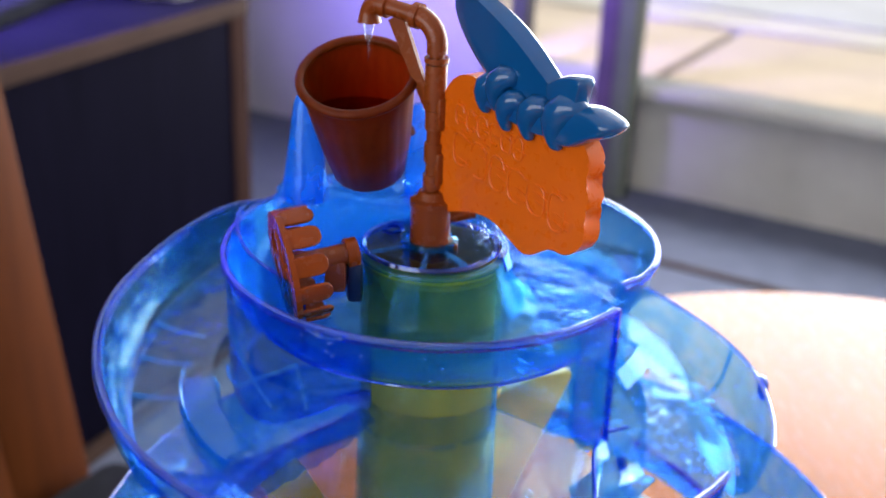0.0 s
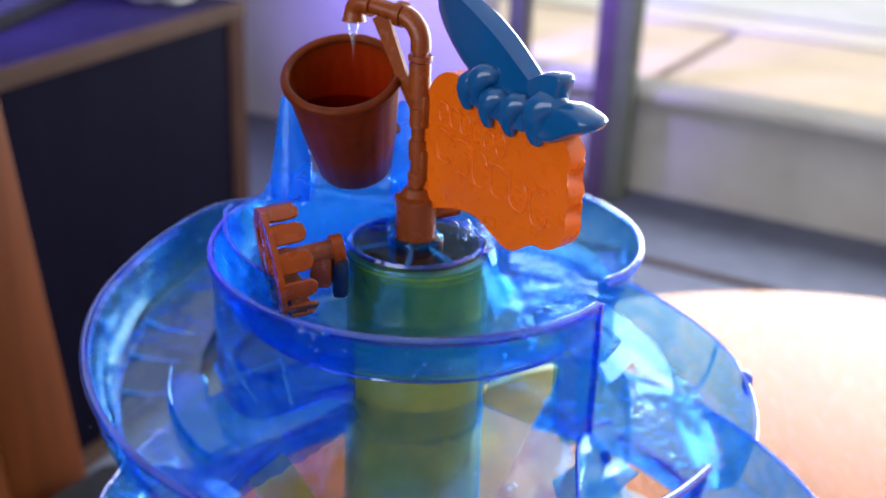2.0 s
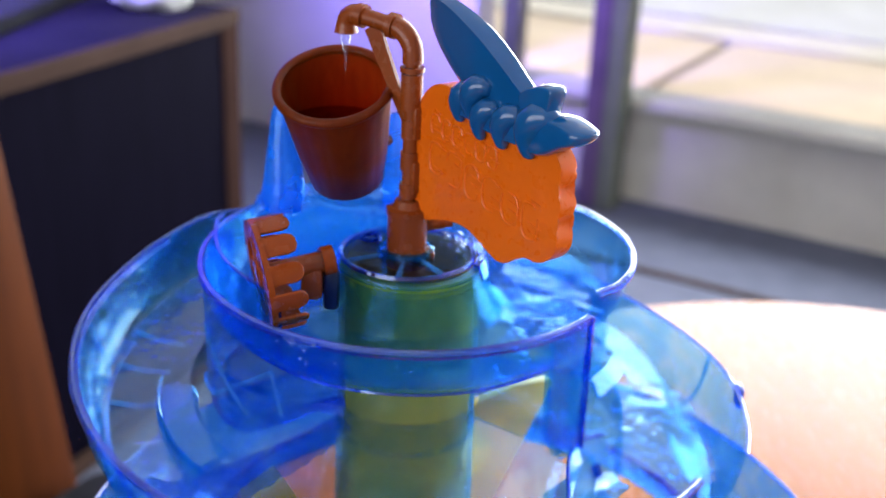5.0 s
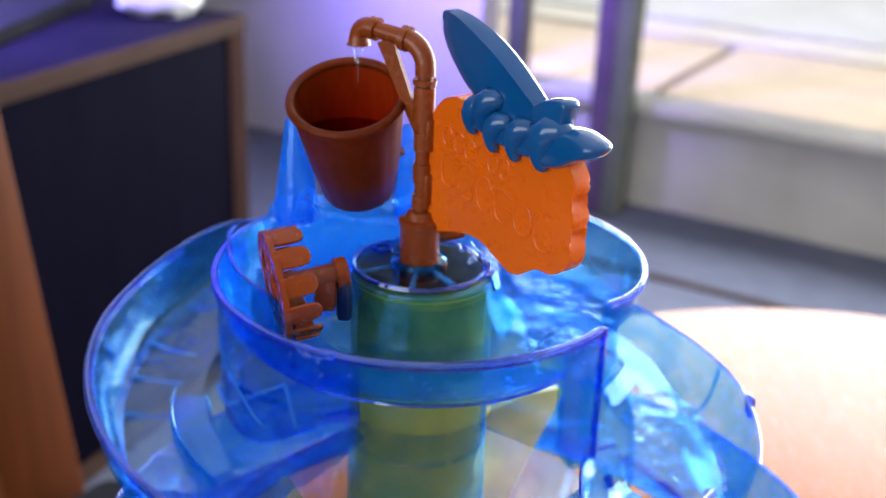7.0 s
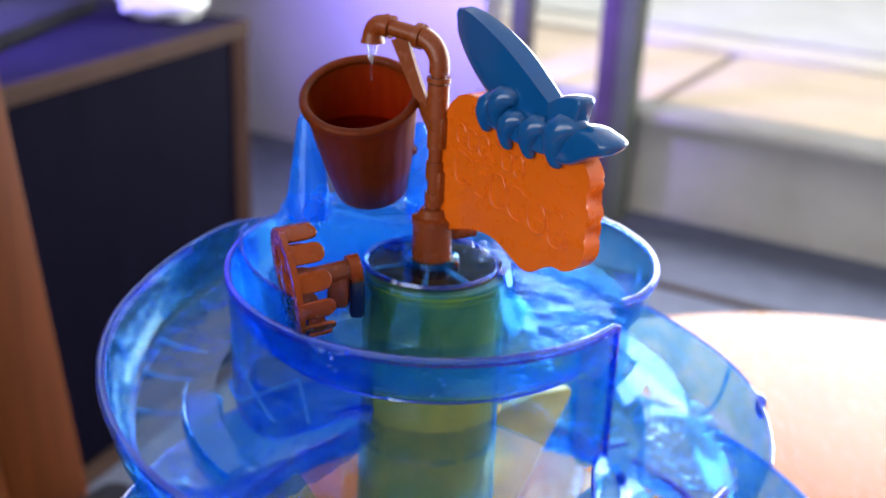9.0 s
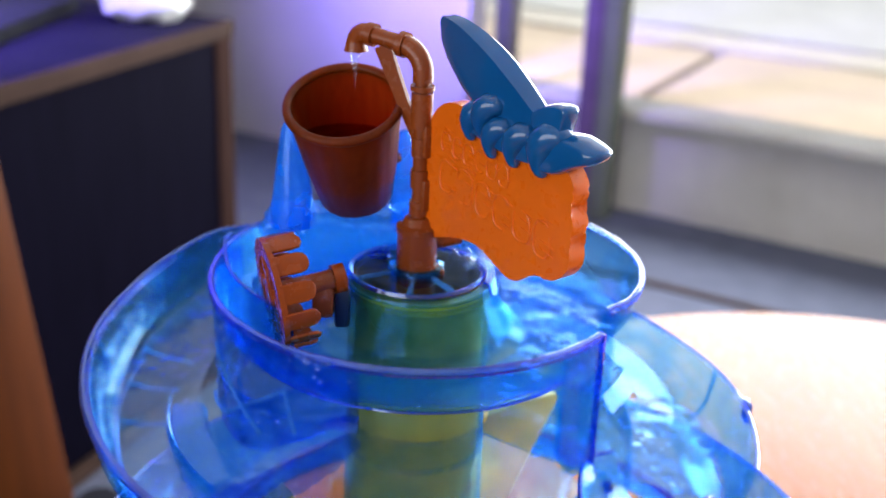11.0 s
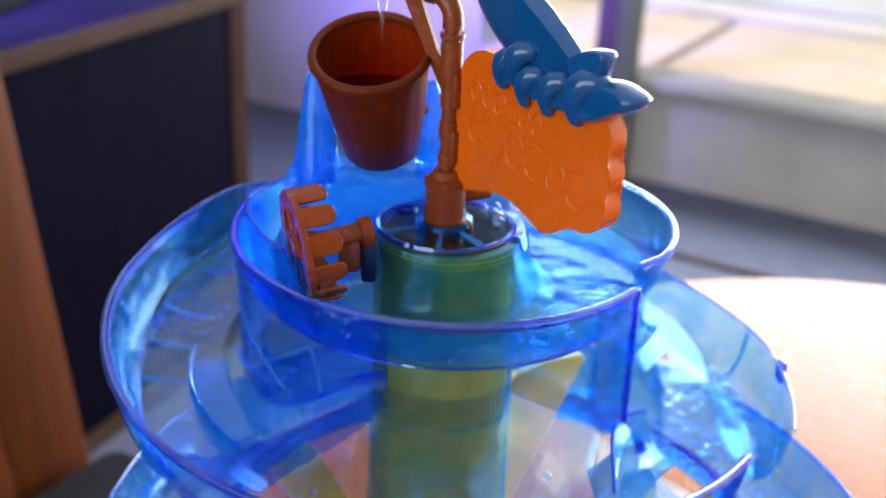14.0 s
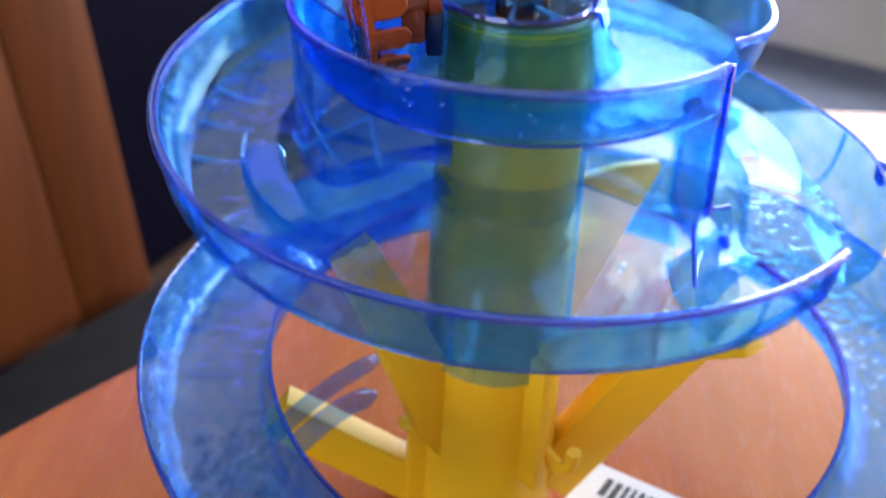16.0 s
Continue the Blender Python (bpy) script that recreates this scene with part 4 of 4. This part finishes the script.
# ---- sign ----
sign = thing("sign_board", (0.03, -0.035, 0.02), "orange plastic sign board with raised scalloped edge", "sign")
su = Vector((math.cos(radians(-50)), math.sin(radians(-50)), 0))
sn = Vector((su.y, -su.x, 0))          # towards the viewer's side
sm = Matrix(((su.x, 0, sn.x, 0), (su.y, 0, sn.y, 0), (0, 1, 0, 0), (0, 0, 0, 1)))
SIGN = [(0.001, 0.066), (0.0045, 0.0745), (0.011, 0.080), (0.019, 0.0815), (0.027, 0.079), (0.036, 0.075), (0.060, 0.0735), (0.074, 0.0730), (0.080, 0.0705), (0.0838, 0.0655), (0.0838, 0.0605), (0.0812, 0.0570), (0.0845, 0.0535), (0.0850, 0.0485), (0.0822, 0.0445), (0.0845, 0.0405), (0.0842, 0.0345), (0.0800, 0.0295), (0.0745, 0.0270), (0.0690, 0.0275), (0.0640, 0.0255), (0.0590, 0.0215), (0.0530, 0.0203), (0.0465, 0.0232), (0.0390, 0.0268), (0.0325, 0.0285), (0.0220, 0.0275), (0.0120, 0.0245), (0.004, 0.0215), (0.001, 0.025)]


def rounded(points, times=2):
    for _ in range(times):
        out = []
        for i, p in enumerate(points):
            q = points[(i + 1) % len(points)]
            out += [(p[0] * 0.75 + q[0] * 0.25, p[1] * 0.75 + q[1] * 0.25), (p[0] * 0.25 + q[0] * 0.75, p[1] * 0.25 + q[1] * 0.75)]
        points = out
    return points


edge = rounded([(u * 1.025, 0.0815 - (0.0815 - z) * 1.06) for u, z in SIGN])
board = part("board", slab(bmesh.new(), edge, sm @ Matrix.Translation((0, 0, -0.0085)), 0.0085, 0.0013), ORANGE, sign)
# raised lettering, too worn to read: rounded outlines with hatched shading
rng = random.Random(7)
for u0, u1, z0, hgt, count, fall in ((0.010, 0.052, 0.0640, 0.0095, 6, 0.14), (0.009, 0.077, 0.0500, 0.0150, 6, 0.17)):
    cell = (u1 - u0) / count
    for k in range(count):
        cu, cz = u0 + cell * (k + 0.5), z0 - fall * cell * (k + 0.5)
        wide, tall = cell * rng.uniform(0.36, 0.44), hgt * rng.uniform(0.42, 0.5)
        gap = rng.choice((40, 80, 120))
        start = rng.uniform(0, 360)
        loop = []
        for q in steps(start, start + 360 - gap, 20):
            c, n = math.cos(radians(q)), math.sin(radians(q))
            loop.append(sm @ Vector((cu + wide * math.copysign(abs(c) ** 0.7, c), cz + tall * math.copysign(abs(n) ** 0.7, n) - fall * (wide * c), 0.0)))
        part("raised_stroke", tube(bmesh.new(), loop, 0.00055, 6), ORANGE, board)
        for f in rng.sample((-0.30, -0.08, 0.14, 0.36, 0.55), 3):
            ln = cell * rng.uniform(0.45, 0.8)
            m = sm @ Matrix.Translation((cu + cell * 0.25, cz + hgt * f, 0.0)) @ Matrix.Rotation(radians(-14), 4, "Z")
            part("raised_stroke", slab(bmesh.new(), [(-ln / 2, -0.0003), (ln / 2, -0.0003), (ln / 2, 0.0003), (-ln / 2, 0.0003)], m, 0.00045, 0.00012), ORANGE, board)
part("bracket", box(bmesh.new(), (-0.003, -0.003, 0.054), (0.004, 0.003, 0.068), 0.0008, Matrix.Rotation(radians(-50), 4, "Z")), BROWN, sign)
part("bracket", box(bmesh.new(), (-0.003, -0.003, 0.030), (0.004, 0.003, 0.044), 0.0008, Matrix.Rotation(radians(-50), 4, "Z")), BROWN, sign)

# ---- ornament on the sign ----
so = sm @ Matrix.Translation((-0.0012, -0.0022, 0))
orn = thing("sign_ornament", (0.035, -0.037, 0.066), "glossy blue plastic ornament of waves and a leaping hull", "ornament")
bm = bmesh.new()
nose, mid_, stern = Vector((0.0050, 0.1140)), Vector((0.0345, 0.0955)), Vector((0.0745, 0.0765))
half = curve([(0, 0.0022), (0.06, 0.0062), (0.2, 0.0108), (0.42, 0.0140), (0.6, 0.0138), (0.8, 0.0108), (1, 0.0070)])
deep = curve([(0, 0.0014), (0.06, 0.0030), (0.25, 0.0050), (0.5, 0.0062), (0.8, 0.0056), (1, 0.0040)])
SECTION = [(-1, 0), (-0.985, 0.22), (-0.93, 0.42), (-0.83, 0.62), (-0.68, 0.76), (-0.45, 0.85), (-0.15, 0.91), (0.2, 0.96), (0.78, 1.02), (0.97, 0.30), (1, 0), (0.92, -0.30), (0.6, -0.88), (0.15, -1.0), (-0.3, -0.98), (-0.7, -0.82), (-0.93, -0.45)]
rings = []
for k in range(33):
    f = k / 32
    c = nose * (1 - f) ** 2 + mid_ * 2 * f * (1 - f) + stern * f * f
    n = Vector((0.46, 0.888))
    rings.append([bm.verts.new(so @ Vector((c.x + n.x * half(f) * x, c.y + n.y * half(f) * x, -0.004 + deep(f) * y))) for x, y in SECTION])
NSEC = len(SECTION)
for p, q in zip(rings, rings[1:]):
    for j in range(NSEC):
        bm.faces.new((p[j], p[(j + 1) % NSEC], q[(j + 1) % NSEC], q[j]))
bm.faces.new(rings[0][::-1])
bm.faces.new(rings[-1])
part("hull", bm, ORNAMENT, orn, angle=33)
part("fin", pillow(rounded([(0.0640, 0.0895), (0.0675, 0.0925), (0.0720, 0.0948), (0.0770, 0.0962), (0.0815, 0.0966), (0.0838, 0.0955), (0.0832, 0.0920), (0.0800, 0.0800), (0.0690, 0.0800)], 2), so @ Matrix.Translation((0, 0, -0.004)), 0.0085, 0.0016), ORNAMENT, orn, angle=60)
part("fluke", pillow(rounded([(0.0640, 0.0790), (0.0755, 0.0846), (0.0864, 0.0868), (0.0935, 0.0852), (0.0990, 0.0834), (0.0994, 0.0810), (0.0955, 0.0775), (0.0880, 0.0746), (0.0790, 0.0690), (0.0700, 0.0678), (0.0640, 0.0712)], 2), so @ Matrix.Translation((0, 0, -0.009)), 0.0140, 0.0050), ORNAMENT, orn, angle=60)
part("wave_base", pillow(rounded([(0.022, 0.0800), (0.030, 0.0850), (0.045, 0.0830), (0.062, 0.0800), (0.070, 0.0770), (0.070, 0.0690), (0.050, 0.0705), (0.036, 0.0735), (0.027, 0.0745)], 2), so @ Matrix.Translation((0, 0, -0.009)), 0.0125, 0.0035), ORNAMENT, orn, angle=60)
for u, z, r in ((0.0320, 0.0788, 0.0056), (0.0388, 0.0820, 0.0060), (0.0446, 0.0746, 0.0056), (0.0572, 0.0748, 0.0060), (0.0722, 0.0768, 0.0073)):
    # a crest that swells and curls over to a drooping tip
    keys = [(1.5, 0.9, 0.45, 0.0), (1.0, 1.05, 0.75, 0.10), (0.45, 0.95, 0.92, 0.20), (0.05, 0.60, 0.98, 0.30), (-0.15, 0.10, 0.86, 0.35), (-0.22, -0.40, 0.66, 0.32), (-0.18, -0.85, 0.50, 0.25), (-0.05, -1.12, 0.42, 0.2), (0.0, -1.30, 0.26, 0.18), (0.0, -1.38, 0.08, 0.18)]
    part("wave_crest", tube(bmesh.new(), [so @ Vector((u + a * r, z + b * r, 0.0005 + d * r)) for a, b, c, d in keys], [c * r * 0.92 for a, b, c, d in keys], 16), ORNAMENT, orn, angle=70)

# ---- water wheel ----
wheel = thing("paddle_spinner", (-0.0595, -0.034, -0.0255), "orange-brown plastic paddle spinner in the blue tray", "spinner")
wa = Vector((0.92, 0.34, 0.13)).normalized()
wc = Vector((-0.0600, -0.0372, 0.0045))
wm = Matrix.Translation(wc) @ wa.to_track_quat("Z", "Y").to_matrix().to_4x4()
WHEEL = surface("wheel_plastic", (0.27, 0.043, 0.0015), (0.33, 0.058, 0.002), 0.25, 30, bump=0.05, spec=0.3)
bm = bmesh.new()
for r0, r1, z0, z1 in ((0.0165, 0.0236, -0.0012, 0.0012), (0.0030, 0.0065, -0.0016, 0.0016)):
    loops = [[bm.verts.new(wm @ Vector((r * math.cos(2 * math.pi * k / 40), r * math.sin(2 * math.pi * k / 40), z))) for k in range(40)] for r, z in ((r0, z0), (r1, z0), (r1, z1), (r0, z1))]
    for p, q in zip(loops, loops[1:] + loops[:1]):
        for k in range(40):
            bm.faces.new((p[k], p[(k + 1) % 40], q[(k + 1) % 40], q[k]))
disc = part("disc", bm, WHEEL, wheel)
for k in range(6):
    m = wm @ Matrix.Rotation(radians(60 * k), 4, "Z")
    part("spoke", box(bmesh.new(), (0.005, -0.0022, -0.001), (0.0165, 0.0022, 0.001), 0.0004, m), WHEEL, disc)
for k in range(12):
    m = wm @ Matrix.Rotation(radians(30 * k + 8), 4, "Z")
    bm = bmesh.new()
    out = [(0.0, -0.0042), (0.0100, -0.0044), (0.0126, -0.0036), (0.0140, -0.0015), (0.0140, 0.0015), (0.0126, 0.0036), (0.0100, 0.0044), (0.0, 0.0042)]
    slab(bm, out, m @ Matrix.Translation((0.0216, 0, 0)) @ Matrix.Rotation(radians(8), 4, "Z") @ Matrix(((0, 0, 1, 0), (0, 1, 0, 0), (1, 0, 0, 0), (0, 0, 0, 1))), 0.0015, 0.0005)
    part("paddle", bm, WHEEL, disc)
part("axle", tube(bmesh.new(), [wc - wa * 0.002, wc + wa * 0.028], 0.0046, 16), BROWN, wheel)
part("hub", tube(bmesh.new(), [wc + wa * 0.0255, wc + wa * 0.0305], 0.0062, 18), WHEEL, wheel)
hp = wc + wa * 0.0285
part("bearing", box(bmesh.new(), (hp.x - 0.002, hp.y - 0.004, -0.0135), (hp.x + 0.0045, hp.y + 0.004, hp.z - 0.004), 0.002), SHADED_BLUE, wheel, "blue bearing block coloured near-black for its shade")
part("bracket", box(bmesh.new(), (hp.x - 0.011, hp.y - 0.007, hp.z - 0.016), (hp.x - 0.002, hp.y + 0.002, hp.z - 0.002), 0.002), BROWN, wheel, "brown bracket below the axle")

# ---- water in the tray and slide, drops ----
bm = around(bmesh.new(), lambda a: [(tray_r(min(max(a, -22), 323)) - 0.010, -0.0205), (0.042, -0.0205)], steps(-37, 320), 0.0006, closed=True)
solid("water", bm, WATER, "rippled shallow water in the top tray", "water", "stuff")
bm = around(bmesh.new(), lambda a: [(rim_r(a) - 0.010, rim_z(a) - 0.0235), (max(in_r(a), 0.098), rim_z(a) - 0.0235)], steps(-16, 225), 0.0006)
solid("water", bm, SLIDE_WATER, "rippled water running down the slide ring", "water", "stuff")
bm = around(bmesh.new(), lambda a: [(0.178, low_z(a) - 0.0215), (0.160, low_z(a) - 0.0225), (0.1335, low_z(a) - 0.0215)], steps(-90, 267), 0.0006, LC, closed=True)
solid("water", bm, SLIDE_WATER, "rippled water running round the lower slide ring", "water", "stuff")
bm = bmesh.new()
rng = random.Random(3)
for k in range(16):
    q = Vector((0.015 + 0.022 * rng.random(), 0.000 + 0.016 * rng.random(), 0.0015 + 0.004 * rng.random()))
    ball(bm, q, (0.0035 * rng.uniform(0.5, 1.2), 0.0025, 0.0028 * rng.uniform(0.4, 1.3)), Matrix.Rotation(rng.uniform(-0.6, 0.6), 4, "Y"), 12, 8)
solid("water_splash", bm, DROP, "splashing clear water beside the pipe base", "water", "stuff")
drops = [((-0.0415, -0.0835, -0.0015), 0.0019), ((-0.0370, -0.0855, -0.0035), 0.0012), ((-0.0330, -0.0872, -0.0005), 0.0010), ((0.0408, -0.0864, -0.0660), 0.0020), ((-0.0474, -0.101, -0.0663), 0.0018), ((0.027, -0.078, -0.0662), 0.0008)]
rng = random.Random(11)
for k in range(26):
    a = rng.uniform(185, 318)
    z = rng.uniform(-0.016, -0.002)
    drops.append(((0.0915 * math.cos(radians(a)), 0.0915 * math.sin(radians(a)), z), rng.uniform(0.0005, 0.0010)))
for k in range(14):
    a = rng.uniform(190, 235)
    drops.append(((0.0903 * math.cos(radians(a)), 0.0903 * math.sin(radians(a)), rng.uniform(-0.048, -0.02)), rng.uniform(0.0004, 0.0009)))
for k in range(22):
    a = rng.uniform(165, 320)
    r = rim_r(a) + 0.0015
    drops.append(((r * math.cos(radians(a)), r * math.sin(radians(a)), rim_z(a) - rng.uniform(0, 0.014)), rng.uniform(0.0003, 0.0007)))
for p, r in drops:
    solid("water_drop", ball(bmesh.new(), p, (r, r, r * 0.85), None, 10, 6), DROP, "small clear water drop on blue plastic", "water drop", group="water drops")
